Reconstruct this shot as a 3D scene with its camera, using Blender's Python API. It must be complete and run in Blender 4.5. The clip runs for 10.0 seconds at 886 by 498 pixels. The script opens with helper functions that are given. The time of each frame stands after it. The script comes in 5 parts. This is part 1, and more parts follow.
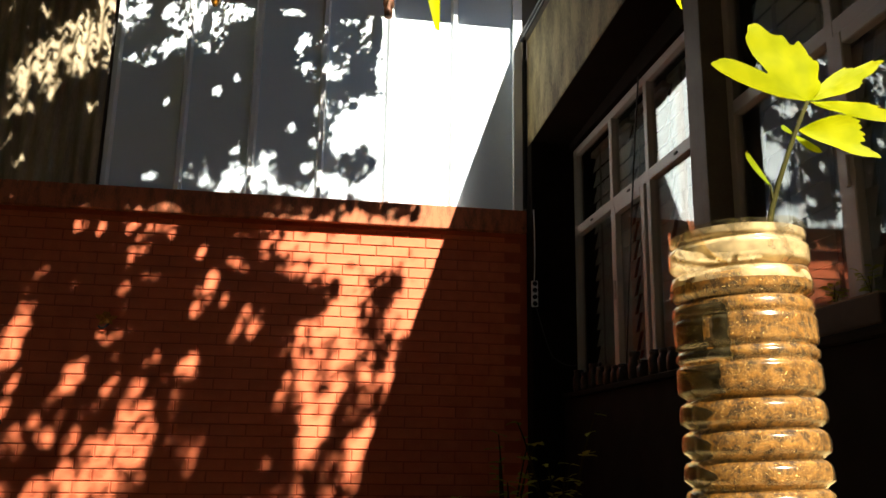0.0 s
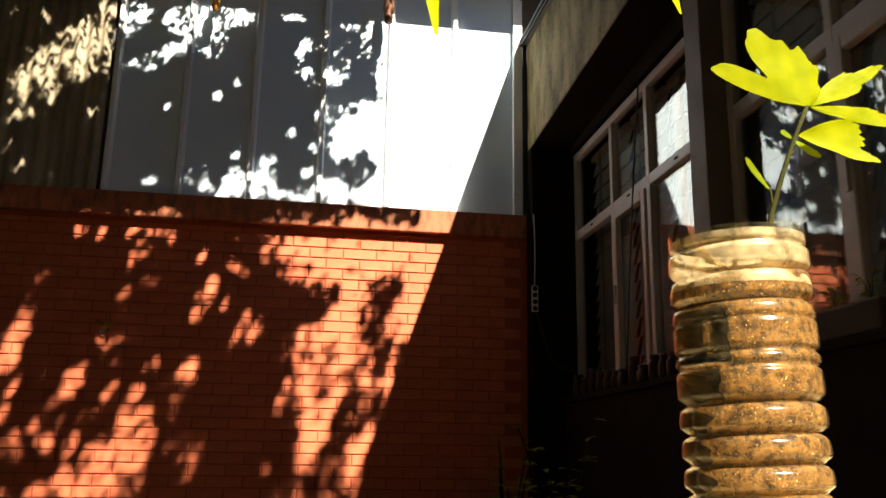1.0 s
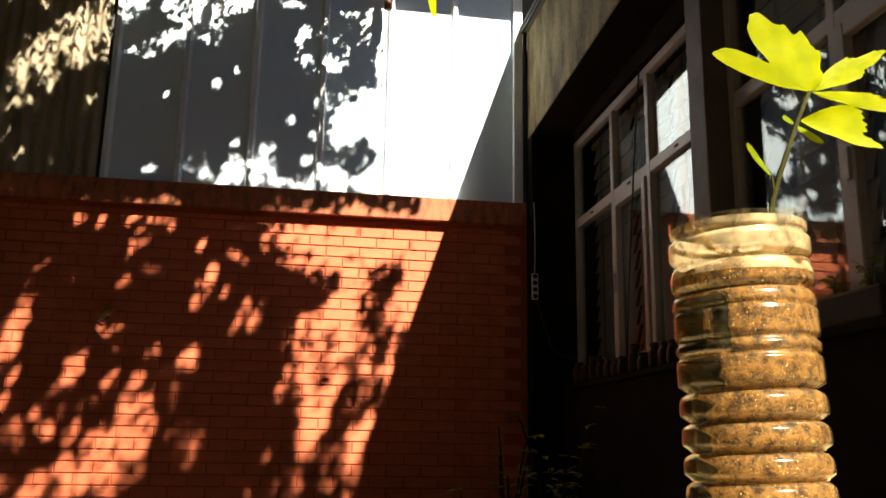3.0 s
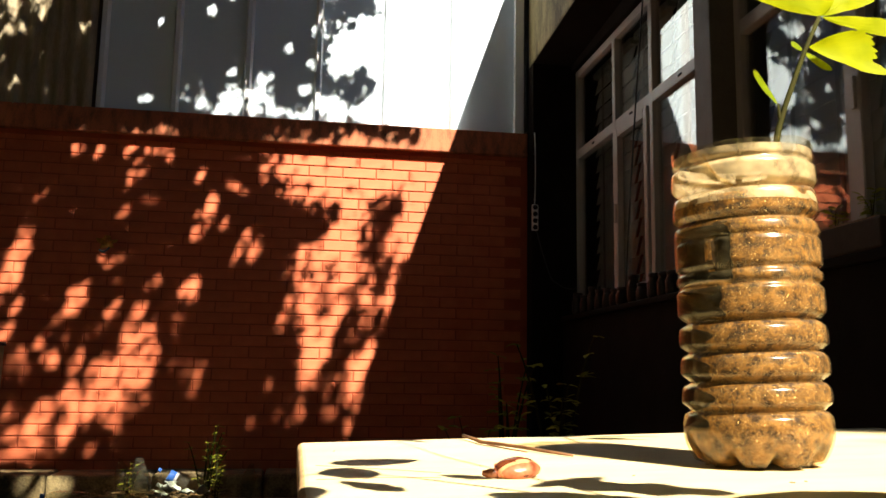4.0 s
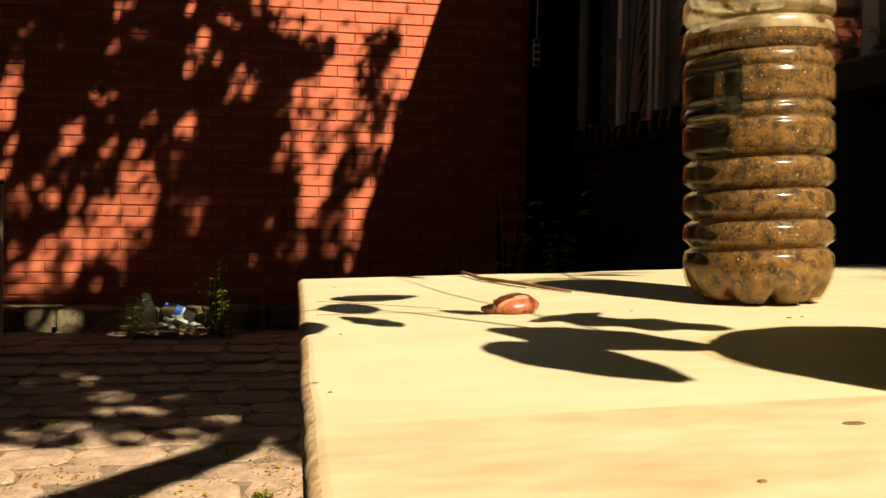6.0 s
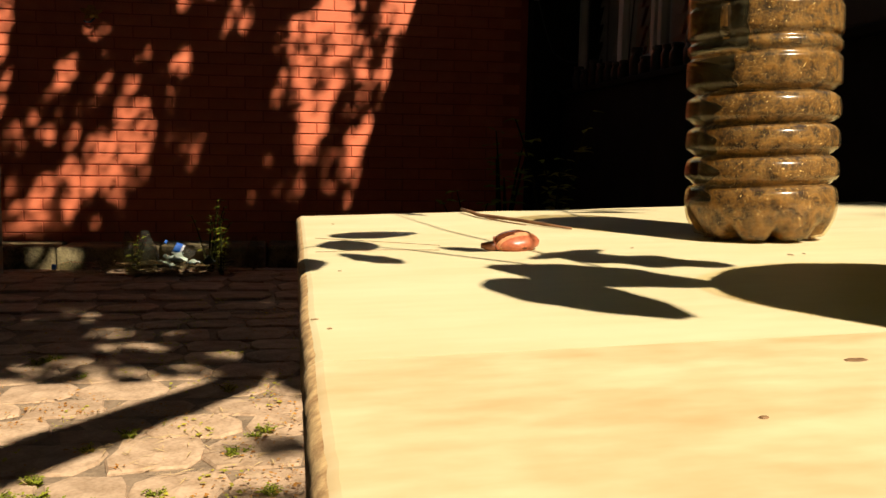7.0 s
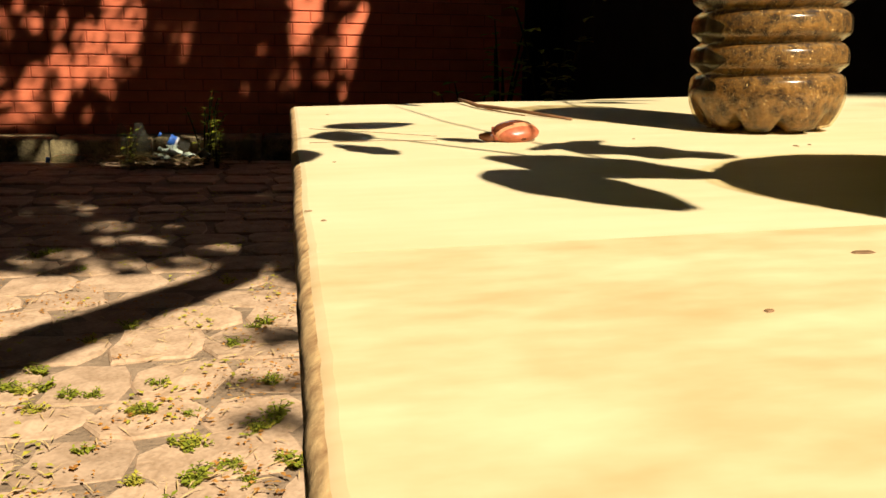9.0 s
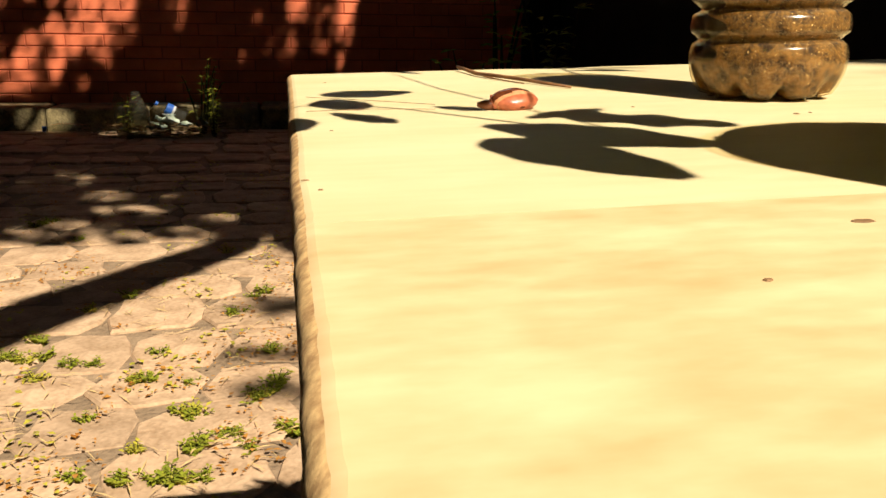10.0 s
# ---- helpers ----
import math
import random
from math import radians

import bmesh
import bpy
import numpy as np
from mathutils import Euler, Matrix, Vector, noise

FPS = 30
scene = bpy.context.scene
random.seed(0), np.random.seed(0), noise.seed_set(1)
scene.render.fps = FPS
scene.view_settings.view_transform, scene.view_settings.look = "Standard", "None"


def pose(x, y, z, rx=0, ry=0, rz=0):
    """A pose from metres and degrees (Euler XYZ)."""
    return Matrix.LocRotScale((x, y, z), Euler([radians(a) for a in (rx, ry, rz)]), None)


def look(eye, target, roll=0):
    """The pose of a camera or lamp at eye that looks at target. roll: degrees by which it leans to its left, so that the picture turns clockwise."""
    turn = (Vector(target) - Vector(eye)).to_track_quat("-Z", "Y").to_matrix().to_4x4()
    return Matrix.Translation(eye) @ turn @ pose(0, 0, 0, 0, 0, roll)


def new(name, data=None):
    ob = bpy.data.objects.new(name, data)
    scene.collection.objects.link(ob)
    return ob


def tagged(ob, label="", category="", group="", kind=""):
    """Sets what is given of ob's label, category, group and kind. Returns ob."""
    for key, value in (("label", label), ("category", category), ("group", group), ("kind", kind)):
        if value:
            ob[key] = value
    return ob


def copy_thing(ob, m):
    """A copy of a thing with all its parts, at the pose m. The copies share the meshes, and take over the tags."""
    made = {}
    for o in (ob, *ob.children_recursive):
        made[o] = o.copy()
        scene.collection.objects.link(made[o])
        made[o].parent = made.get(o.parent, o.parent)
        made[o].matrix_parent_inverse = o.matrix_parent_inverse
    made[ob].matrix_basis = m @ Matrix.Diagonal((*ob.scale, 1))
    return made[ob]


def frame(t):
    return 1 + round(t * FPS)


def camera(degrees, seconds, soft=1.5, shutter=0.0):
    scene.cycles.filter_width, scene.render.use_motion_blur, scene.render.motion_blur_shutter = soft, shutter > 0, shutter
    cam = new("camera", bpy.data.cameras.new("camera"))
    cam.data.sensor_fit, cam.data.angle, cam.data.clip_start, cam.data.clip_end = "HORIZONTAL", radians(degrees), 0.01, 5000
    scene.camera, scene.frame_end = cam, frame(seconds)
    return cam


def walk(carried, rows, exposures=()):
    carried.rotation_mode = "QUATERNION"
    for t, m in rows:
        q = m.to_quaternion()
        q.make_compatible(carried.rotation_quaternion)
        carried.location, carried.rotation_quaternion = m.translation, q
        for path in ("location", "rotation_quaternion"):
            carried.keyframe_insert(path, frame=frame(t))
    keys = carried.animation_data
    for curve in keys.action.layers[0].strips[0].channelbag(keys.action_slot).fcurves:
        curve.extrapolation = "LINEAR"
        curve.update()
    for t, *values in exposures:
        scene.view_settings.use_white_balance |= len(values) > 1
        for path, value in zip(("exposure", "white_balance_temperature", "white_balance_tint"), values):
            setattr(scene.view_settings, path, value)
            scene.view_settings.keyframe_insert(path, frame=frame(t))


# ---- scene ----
cam = camera(54.44, 10.0)

PATH = [
    (0.0, 0.0069, -0.0002, 0.8096, 103.418, -0.942, -9.273),
    (0.5, 0.0072, 0.0002, 0.8095, 103.604, -0.946, -9.268),
    (1.0, 0.0074, 0.0003, 0.8097, 103.739, -0.954, -9.264),
    (1.5, 0.0076, 0.0005, 0.8100, 104.006, -0.959, -9.260),
    (2.0, 0.0075, 0.0007, 0.8098, 104.142, -0.958, -9.255),
    (2.2, 0.0077, 0.0011, 0.8097, 103.952, -0.957, -9.254),
    (3.3, 0.0092, 0.0054, 0.8099, 101.945, -0.953, -9.251),
    (3.5, 0.0094, 0.0064, 0.8100, 100.952, -0.951, -9.249),
    (4.0, 0.0099, 0.0092, 0.8103, 98.356, -0.943, -9.246),
    (4.5, 0.0104, 0.0122, 0.8103, 95.663, -0.933, -9.256),
    (5.0, 0.0110, 0.0153, 0.8103, 92.622, -0.923, -9.268),
    (5.5, 0.0115, 0.0181, 0.8102, 89.858, -0.910, -9.285),
    (6.0, 0.0116, 0.0203, 0.8100, 87.630, -0.906, -9.318),
    (6.2, 0.0116, 0.0211, 0.8098, 86.650, -0.911, -9.332),
    (7.3, 0.0121, 0.0250, 0.8089, 82.561, -0.954, -9.395),
    (7.5, 0.0122, 0.0256, 0.8087, 81.943, -0.964, -9.405),
    (8.0, 0.0125, 0.0275, 0.8082, 79.934, -0.988, -9.432),
    (8.5, 0.0129, 0.0296, 0.8076, 78.076, -1.003, -9.481),
    (9.0, 0.0132, 0.0313, 0.8072, 76.409, -1.001, -9.559),
    (9.5, 0.0135, 0.0322, 0.8069, 74.945, -0.974, -9.628),
    (10.0, 0.0137, 0.0324, 0.8070, 74.351, -0.933, -9.657),
]
EXPOSURES = [(0.0, 1.97), (3.5, 1.95), (4.4, 1.85), (5.0, 1.35), (5.5, 0.92), (6.2, 0.80), (7.3, 0.83), (10.0, 0.92)]
walk(cam, [(t, pose(*p)) for t, *p in PATH], EXPOSURES)

# ---- light ----
STEP = Vector((0.34, -0.85, 1.0))
SUN = STEP.normalized()      # towards the sun
world = bpy.data.worlds.new("world")
scene.world = world
world.use_nodes = True
wn = world.node_tree.nodes
sky = wn.new("ShaderNodeTexSky")
sky.sky_type = "NISHITA"
sky.sun_disc = False
sky.ozone_density, sky.dust_density = 6.0, 0.2
sky.sun_elevation = math.asin(SUN.z)
sky.sun_rotation = math.atan2(SUN.x, SUN.y)
world.node_tree.links.new(sky.outputs[0], wn["Background"].inputs[0])
wn["Background"].inputs[1].default_value = 0.05
sun_data = bpy.data.lights.new("sun", "SUN")
sun_data.energy, sun_data.angle, sun_data.color = 5.0, radians(0.53), (1.0, 0.93, 0.80)
sun = new("sun", sun_data)
sun.matrix_world = look(SUN * 30, (0, 0, 0))


# ---- materials ----
def mat(name, base, dark, rough=0.8, scale=6.0, fine=90.0, bump=0.25, metal=0.0, balance=0.5, spread=0.18, stretch=(1, 1, 1),
        rand=0.0, relief=0.004, spec=0.4, gloss_var=0.1, specks=None):
    """A worn surface: base and dark colours mixed by coarse and fine grain, with relief."""
    m = bpy.data.materials.new(name)
    m.use_nodes = True
    n, l = m.node_tree.nodes, m.node_tree.links
    b = n["Principled BSDF"]
    co = n.new("ShaderNodeTexCoord")
    mp = n.new("ShaderNodeMapping")
    mp.inputs["Scale"].default_value = stretch
    l.new(co.outputs["Object"], mp.inputs["Vector"])
    coarse, grain = n.new("ShaderNodeTexNoise"), n.new("ShaderNodeTexNoise")
    for k, sc, de in ((coarse, scale, 6), (grain, fine, 4)):
        k.inputs["Scale"].default_value, k.inputs["Detail"].default_value = sc, de
        l.new(mp.outputs[0], k.inputs["Vector"])
    mixn = n.new("ShaderNodeMix")
    mixn.data_type = "FLOAT"
    mixn.inputs[0].default_value = 0.35
    l.new(coarse.outputs["Fac"], mixn.inputs[2])
    l.new(grain.outputs["Fac"], mixn.inputs[3])
    ramp = n.new("ShaderNodeValToRGB")
    ramp.color_ramp.elements[0].position, ramp.color_ramp.elements[1].position = balance - spread, balance + spread
    ramp.color_ramp.elements[0].color, ramp.color_ramp.elements[1].color = (*dark, 1), (*base, 1)
    l.new(mixn.outputs[0], ramp.inputs[0])
    out = ramp.outputs[0]
    if specks:
        sn, sr, sm = n.new("ShaderNodeTexNoise"), n.new("ShaderNodeMapRange"), n.new("ShaderNodeMix")
        sn.inputs["Scale"].default_value, sn.inputs["Detail"].default_value = specks[0], 2
        sr.inputs["From Min"].default_value, sr.inputs["From Max"].default_value = 0.67, 0.74
        sm.data_type = "RGBA"
        sm.inputs[7].default_value = (*specks[1], 1)
        l.new(mp.outputs[0], sn.inputs["Vector"])
        l.new(sn.outputs["Fac"], sr.inputs["Value"])
        l.new(sr.outputs[0], sm.inputs[0])
        l.new(out, sm.inputs[6])
        out = sm.outputs[2]
    if rand:
        info = n.new("ShaderNodeObjectInfo")
        hsv = n.new("ShaderNodeHueSaturation")
        mr = n.new("ShaderNodeMapRange")
        mr.inputs["To Min"].default_value, mr.inputs["To Max"].default_value = 1 - rand, 1 + rand
        l.new(info.outputs["Random"], mr.inputs["Value"])
        l.new(mr.outputs[0], hsv.inputs["Value"])
        l.new(out, hsv.inputs["Color"])
        out = hsv.outputs[0]
    l.new(out, b.inputs["Base Color"])
    rr = n.new("ShaderNodeMapRange")
    rr.inputs["To Min"].default_value, rr.inputs["To Max"].default_value = max(rough - gloss_var, 0.02), min(rough + gloss_var, 1)
    l.new(grain.outputs["Fac"], rr.inputs["Value"])
    l.new(rr.outputs[0], b.inputs["Roughness"])
    b.inputs["Metallic"].default_value = metal
    b.inputs["Specular IOR Level"].default_value = spec
    if bump:
        bp = n.new("ShaderNodeBump")
        bp.inputs["Strength"].default_value, bp.inputs["Distance"].default_value = bump, relief
        l.new(mixn.outputs[0], bp.inputs["Height"])
        l.new(bp.outputs[0], b.inputs["Normal"])
    return m


def leaf_mat(name, col, dark, through_share=0.45, scale=60.0):
    """A leaf: diffuse and translucent, with a faint mottling."""
    m = bpy.data.materials.new(name)
    m.use_nodes = True
    n, l = m.node_tree.nodes, m.node_tree.links
    b = n["Principled BSDF"]
    b.inputs["Roughness"].default_value = 0.5
    b.inputs["Specular IOR Level"].default_value = 0.05
    co, ns, ramp = n.new("ShaderNodeTexCoord"), n.new("ShaderNodeTexNoise"), n.new("ShaderNodeValToRGB")
    ns.inputs["Scale"].default_value = scale
    l.new(co.outputs["Object"], ns.inputs["Vector"])
    ramp.color_ramp.elements[0].position, ramp.color_ramp.elements[1].position = 0.35, 0.6
    ramp.color_ramp.elements[0].color, ramp.color_ramp.elements[1].color = (*dark, 1), (*col, 1)
    l.new(ns.outputs["Fac"], ramp.inputs[0])
    tr, mx = n.new("ShaderNodeBsdfTranslucent"), n.new("ShaderNodeMixShader")
    l.new(ramp.outputs[0], b.inputs["Base Color"])
    l.new(ramp.outputs[0], tr.inputs["Color"])
    mx.inputs[0].default_value = through_share
    l.new(b.outputs[0], mx.inputs[1])
    l.new(tr.outputs[0], mx.inputs[2])
    l.new(mx.outputs[0], n["Material Output"].inputs["Surface"])
    return m


def clear_mat(name, tint, gloss=0.06, haze=0.0, haze_col=(0.6, 0.5, 0.3), ior=1.5, bump=0.0, sheen=(0.85, 0.85, 0.85), dust=55.0, uneven=1.6):
    """Thin glass or plastic: see-through, with a mirror sheen by Fresnel and some dusty haze."""
    m = bpy.data.materials.new(name)
    m.use_nodes = True
    n, l = m.node_tree.nodes, m.node_tree.links
    n.remove(n["Principled BSDF"])
    tr, gl, lw, mx = (n.new("ShaderNodeBsdfTransparent"), n.new("ShaderNodeBsdfGlossy"), n.new("ShaderNodeLayerWeight"),
                      n.new("ShaderNodeMixShader"))
    lw.inputs["Blend"].default_value = 0.5
    pw, fr = n.new("ShaderNodeMath"), n.new("ShaderNodeMapRange")
    pw.operation, pw.inputs[1].default_value = "POWER", 5.0
    l.new(lw.outputs["Facing"], pw.inputs[0])
    l.new(pw.outputs[0], fr.inputs["Value"])
    fr.inputs["To Min"].default_value = ((ior - 1) / (ior + 1)) ** 2
    tr.inputs["Color"].default_value = (*tint, 1)
    gl.inputs["Roughness"].default_value = gloss
    gl.inputs["Color"].default_value = (*sheen, 1)
    body = tr.outputs[0]
    if haze:
        df, hz, ns, co = (n.new("ShaderNodeBsdfDiffuse"), n.new("ShaderNodeMixShader"), n.new("ShaderNodeTexNoise"),
                          n.new("ShaderNodeTexCoord"))
        df.inputs["Color"].default_value = (*haze_col, 1)
        ns.inputs["Scale"].default_value = dust
        ns.inputs["Detail"].default_value = 6
        l.new(co.outputs["Object"], ns.inputs["Vector"])
        mr = n.new("ShaderNodeMapRange")
        mr.inputs["From Min"].default_value, mr.inputs["From Max"].default_value = 0.35, 0.7
        mr.inputs["To Min"].default_value, mr.inputs["To Max"].default_value = haze * (2.0 - uneven), haze * uneven
        l.new(ns.outputs["Fac"], mr.inputs["Value"])
        l.new(mr.outputs[0], hz.inputs[0])
        l.new(body, hz.inputs[1])
        l.new(df.outputs[0], hz.inputs[2])
        body = hz.outputs[0]
    l.new(fr.outputs[0], mx.inputs[0])
    l.new(body, mx.inputs[1])
    l.new(gl.outputs[0], mx.inputs[2])
    if bump:
        nb, bp, c2 = n.new("ShaderNodeTexNoise"), n.new("ShaderNodeBump"), n.new("ShaderNodeTexCoord")
        nb.inputs["Scale"].default_value = 40
        bp.inputs["Strength"].default_value, bp.inputs["Distance"].default_value = bump, 0.002
        l.new(c2.outputs["Object"], nb.inputs["Vector"])
        l.new(nb.outputs["Fac"], bp.inputs["Height"])
        l.new(bp.outputs[0], gl.inputs["Normal"])
        l.new(bp.outputs[0], lw.inputs["Normal"])
    l.new(mx.outputs[0], n["Material Output"].inputs["Surface"])
    return m


RED_BRICK = mat("red_painted_brick", (0.70, 0.170, 0.067), (0.54, 0.122, 0.046), 0.72, 9, 120, 0.35, rand=0.07, relief=0.003)
RED_JOINT = mat("red_painted_mortar", (0.50, 0.108, 0.042), (0.34, 0.070, 0.028), 0.9, 9, 120, 0.4)
RED_PLASTER = mat("stained_red_plaster", (0.52, 0.15, 0.065), (0.18, 0.08, 0.035), 0.85, 9, 70, 0.5, balance=0.46, spread=0.1,
                  stretch=(2.2, 1, 0.7))
CLADDING = mat("white_coated_sheet", (0.79, 0.90, 0.97), (0.73, 0.84, 0.91), 0.34, 2.5, 40, 0.06, spread=0.3)
SEAM = mat("pale_seam_cover", (0.91, 0.93, 0.94), (0.86, 0.88, 0.89), 0.34, 2.5, 40, 0.06, spread=0.3)
CORRUGATED = mat("weathered_corrugated_sheet", (0.46, 0.38, 0.24), (0.24, 0.18, 0.10), 0.7, 3, 50, 0.2, stretch=(3, 1, 0.5))
CONCRETE = mat("mottled_old_concrete", (0.29, 0.22, 0.095), (0.075, 0.055, 0.022), 0.9, 5, 60, 0.6, balance=0.48, spread=0.12,
               stretch=(1.5, 1.5, 0.6), relief=0.006)
# near-black colour that stands in for deep shade on the east building
SHADE_WALL = mat("shade_darkened_wall", (0.018, 0.014, 0.011), (0.010, 0.008, 0.006), 0.95, 5, 70, 0.5, spec=0.05)
KERB = mat("rough_kerb_stone", (0.30, 0.225, 0.10), (0.07, 0.05, 0.022), 0.95, 9, 80, 0.9, balance=0.5, spread=0.12, relief=0.012)
FRAME_GREY = mat("grey_window_profile", (0.40, 0.36, 0.33), (0.31, 0.28, 0.25), 0.45, 5, 90, 0.05, spread=0.3)
POST_PAINT = mat("brown_painted_post", (0.17, 0.15, 0.12), (0.11, 0.095, 0.075), 0.7, 6, 80, 0.2)
BLIND = mat("grey_blind_fabric", (0.36, 0.33, 0.29), (0.27, 0.25, 0.22), 0.85, 8, 200, 0.1)
ROOM = mat("unlit_room_wall", (0.16, 0.145, 0.13), (0.11, 0.10, 0.09), 0.9, 3, 50, 0.1)
GLASS = clear_mat("window_glass", (0.93, 0.95, 0.94), 0.01, ior=2.05)
# dark leafy colour of the added unseen blocks, to keep bounce low
BLOCKER = mat("dark_unseen_blocker", (0.035, 0.05, 0.015), (0.015, 0.02, 0.008), 0.95, 8, 60, 1.0, relief=0.05)
SOIL_GROUND = mat("dry_earth", (0.30, 0.20, 0.115), (0.16, 0.105, 0.058), 0.98, 9, 70, 1.0, balance=0.5, spread=0.15, relief=0.02)
PAVING = mat("weathered_pinkish_paving", (0.50, 0.330, 0.195), (0.23, 0.135, 0.064), 0.92, 12, 80, 0.9, balance=0.46, spread=0.16,
             rand=0.12, relief=0.008)
TABLE_WOOD = mat("pale_sun_bleached_wood", (0.64, 0.53, 0.295), (0.55, 0.42, 0.20), 0.62, 9, 60, 0.15, balance=0.44, spread=0.2,
                 stretch=(0.6, 2.4, 1.7), relief=0.0012, rand=0.03)
TABLE_WOOD_TAN = mat("tan_sun_bleached_wood", (0.66, 0.495, 0.26), (0.48, 0.305, 0.12), 0.62, 13, 70, 0.15, balance=0.45, spread=0.14,
                     stretch=(0.7, 1.5, 1.7), relief=0.0012, rand=0.03)
TABLE_EDGE = mat("brown_worn_wood_edge", (0.68, 0.43, 0.18), (0.30, 0.15, 0.055), 0.85, 150, 460, 0.5, balance=0.48, spread=0.12, relief=0.0012)
KNOT = mat("dark_wood_knot", (0.28, 0.15, 0.06), (0.13, 0.065, 0.025), 0.7, 90, 400, 0.3)
# damp soil, darkened further to hold the shade of the gaps
SHADED_DAMP_SOIL = mat("shaded_damp_soil", (0.030, 0.016, 0.005), (0.008, 0.004, 0.002), 0.8, 60, 500, 0.8, relief=0.0015, spec=0.1, specks=(1300, (0.14, 0.09, 0.03)))
SOIL = mat("sandy_potting_soil", (0.218, 0.107, 0.017), (0.026, 0.011, 0.002), 0.85, 165, 700, 0.9, balance=0.50, spread=0.11, specks=(800, (0.85, 0.62, 0.28)), relief=0.0018, rand=0.0)
PLASTIC = clear_mat("dusty_clear_plastic", (1.0, 0.92, 0.76), 0.20, 0.028, (0.80, 0.62, 0.28), 1.55, 0.05, (0.98, 0.90, 0.74), 160.0, 1.95)
MUD_FILM = clear_mat("dried_mud_film", (0.95, 0.89, 0.76), 0.30, 0.40, (0.74, 0.65, 0.48), 1.35, 0.1, (0.85, 0.78, 0.62), 70.0, 1.7)
STEM = mat("green_brown_stem", (0.040, 0.038, 0.007), (0.024, 0.020, 0.005), 0.85, 60, 300, 0.2, spec=0.1)
SEEDLING_LEAF = leaf_mat("fresh_yellow_green_leaf", (0.40, 0.42, 0.002), (0.32, 0.36, 0.002), 0.5)
OLD_LEAF = leaf_mat("darker_green_leaf", (0.24, 0.29, 0.006), (0.17, 0.23, 0.005), 0.4)
WEED_LEAF = leaf_mat("weed_leaf", (0.33, 0.33, 0.035), (0.20, 0.23, 0.022), 0.35)
TREE_LEAF = leaf_mat("tree_leaf", (0.04, 0.06, 0.012), (0.025, 0.04, 0.008), 0.02)
YELLOW_WEED = leaf_mat("yellowing_weed_leaf", (0.48, 0.40, 0.05), (0.32, 0.30, 0.04), 0.3)
AMBER = mat("amber_bulb_plastic", (0.75, 0.36, 0.04), (0.60, 0.26, 0.03), 0.25, 30, 200, 0.05)
HEAP_LEAF = leaf_mat("dead_brown_leaf", (0.26, 0.17, 0.07), (0.06, 0.035, 0.015), 0.15)
DRY_LEAF = leaf_mat("dry_orange_leaf", (0.50, 0.24, 0.05), (0.34, 0.14, 0.03), 0.3)
STRAW = mat("dry_straw", (0.60, 0.42, 0.18), (0.40, 0.24, 0.09), 0.8, 60, 300, 0.2)
BARK = mat("tree_bark", (0.16, 0.12, 0.08), (0.07, 0.05, 0.035), 0.95, 12, 60, 1.0, relief=0.02, stretch=(2, 2, 0.5))
TWIG = mat("dry_twig_bark", (0.28, 0.13, 0.045), (0.12, 0.05, 0.02), 0.7, 60, 300, 0.4, relief=0.0006)
SHELL = mat("banded_brown_shell", (0.17, 0.045, 0.015), (0.05, 0.012, 0.005), 0.2, 130, 500, 0.2, relief=0.0004, stretch=(1, 1, 1))
SHELL_BAND = mat("pale_shell_band", (0.62, 0.30, 0.14), (0.42, 0.16, 0.06), 0.35, 130, 500, 0.2, relief=0.0004)
SHELL_LIP = mat("pinkish_shell_lip", (0.46, 0.13, 0.055), (0.27, 0.065, 0.025), 0.35, 130, 500, 0.2, relief=0.0004)
SNAIL_SKIN = mat("snail_skin", (0.24, 0.075, 0.026), (0.10, 0.03, 0.012), 0.45, 200, 700, 0.4, relief=0.0005)
BLACK = mat("black_cable_rubber", (0.025, 0.025, 0.025), (0.015, 0.015, 0.015), 0.6, 20, 200, 0.05)
WHITE_PLASTIC = mat("white_plastic", (0.62, 0.60, 0.55), (0.5, 0.48, 0.43), 0.45, 30, 200, 0.05)
BLUE_PLASTIC = mat("blue_bottle_cap_plastic", (0.06, 0.19, 0.62), (0.03, 0.12, 0.46), 0.35, 30, 200, 0.05)
LITTER = mat("printed_white_litter", (0.66, 0.70, 0.64), (0.22, 0.27, 0.10), 0.55, 18, 90, 0.3)
PET = clear_mat("crumpled_clear_bottle", (0.90, 0.90, 0.84), 0.08, 0.04, (0.45, 0.42, 0.32), 1.45, 0.6)
DARK_JAR = mat("dark_glazed_jar", (0.022, 0.020, 0.018), (0.012, 0.011, 0.010), 0.35, 30, 200, 0.1, spec=0.25)
TERRACOTTA = mat("dull_terracotta", (0.05, 0.032, 0.022), (0.03, 0.02, 0.013), 0.9, 20, 150, 0.4)
RUST = mat("rusty_brown_metal", (0.26, 0.11, 0.05), (0.10, 0.045, 0.025), 0.6, 25, 120, 0.4, metal=0.3)
EAVE = mat("cream_eave_board", (0.52, 0.42, 0.26), (0.38, 0.29, 0.16), 0.8, 6, 60, 0.3)


# ---- building helpers ----
def part(name, bm, material, parent=None, label="", smooth=False):
    """Links a bmesh as one mesh object, under parent if there is one."""
    me = bpy.data.meshes.new(name)
    bm.to_mesh(me)
    bm.free()
    return mesh_part(name, me, material, parent, label, smooth)


def mesh_part(name, me, material, parent=None, label="", smooth=False):
    if material and not me.materials:
        me.materials.append(material)
    if smooth:
        for p in me.polygons:
            p.use_smooth = True
    ob = new(name, me)
    if parent is not None:
        ob.parent = parent
    if label:
        tagged(ob, label)
    return ob


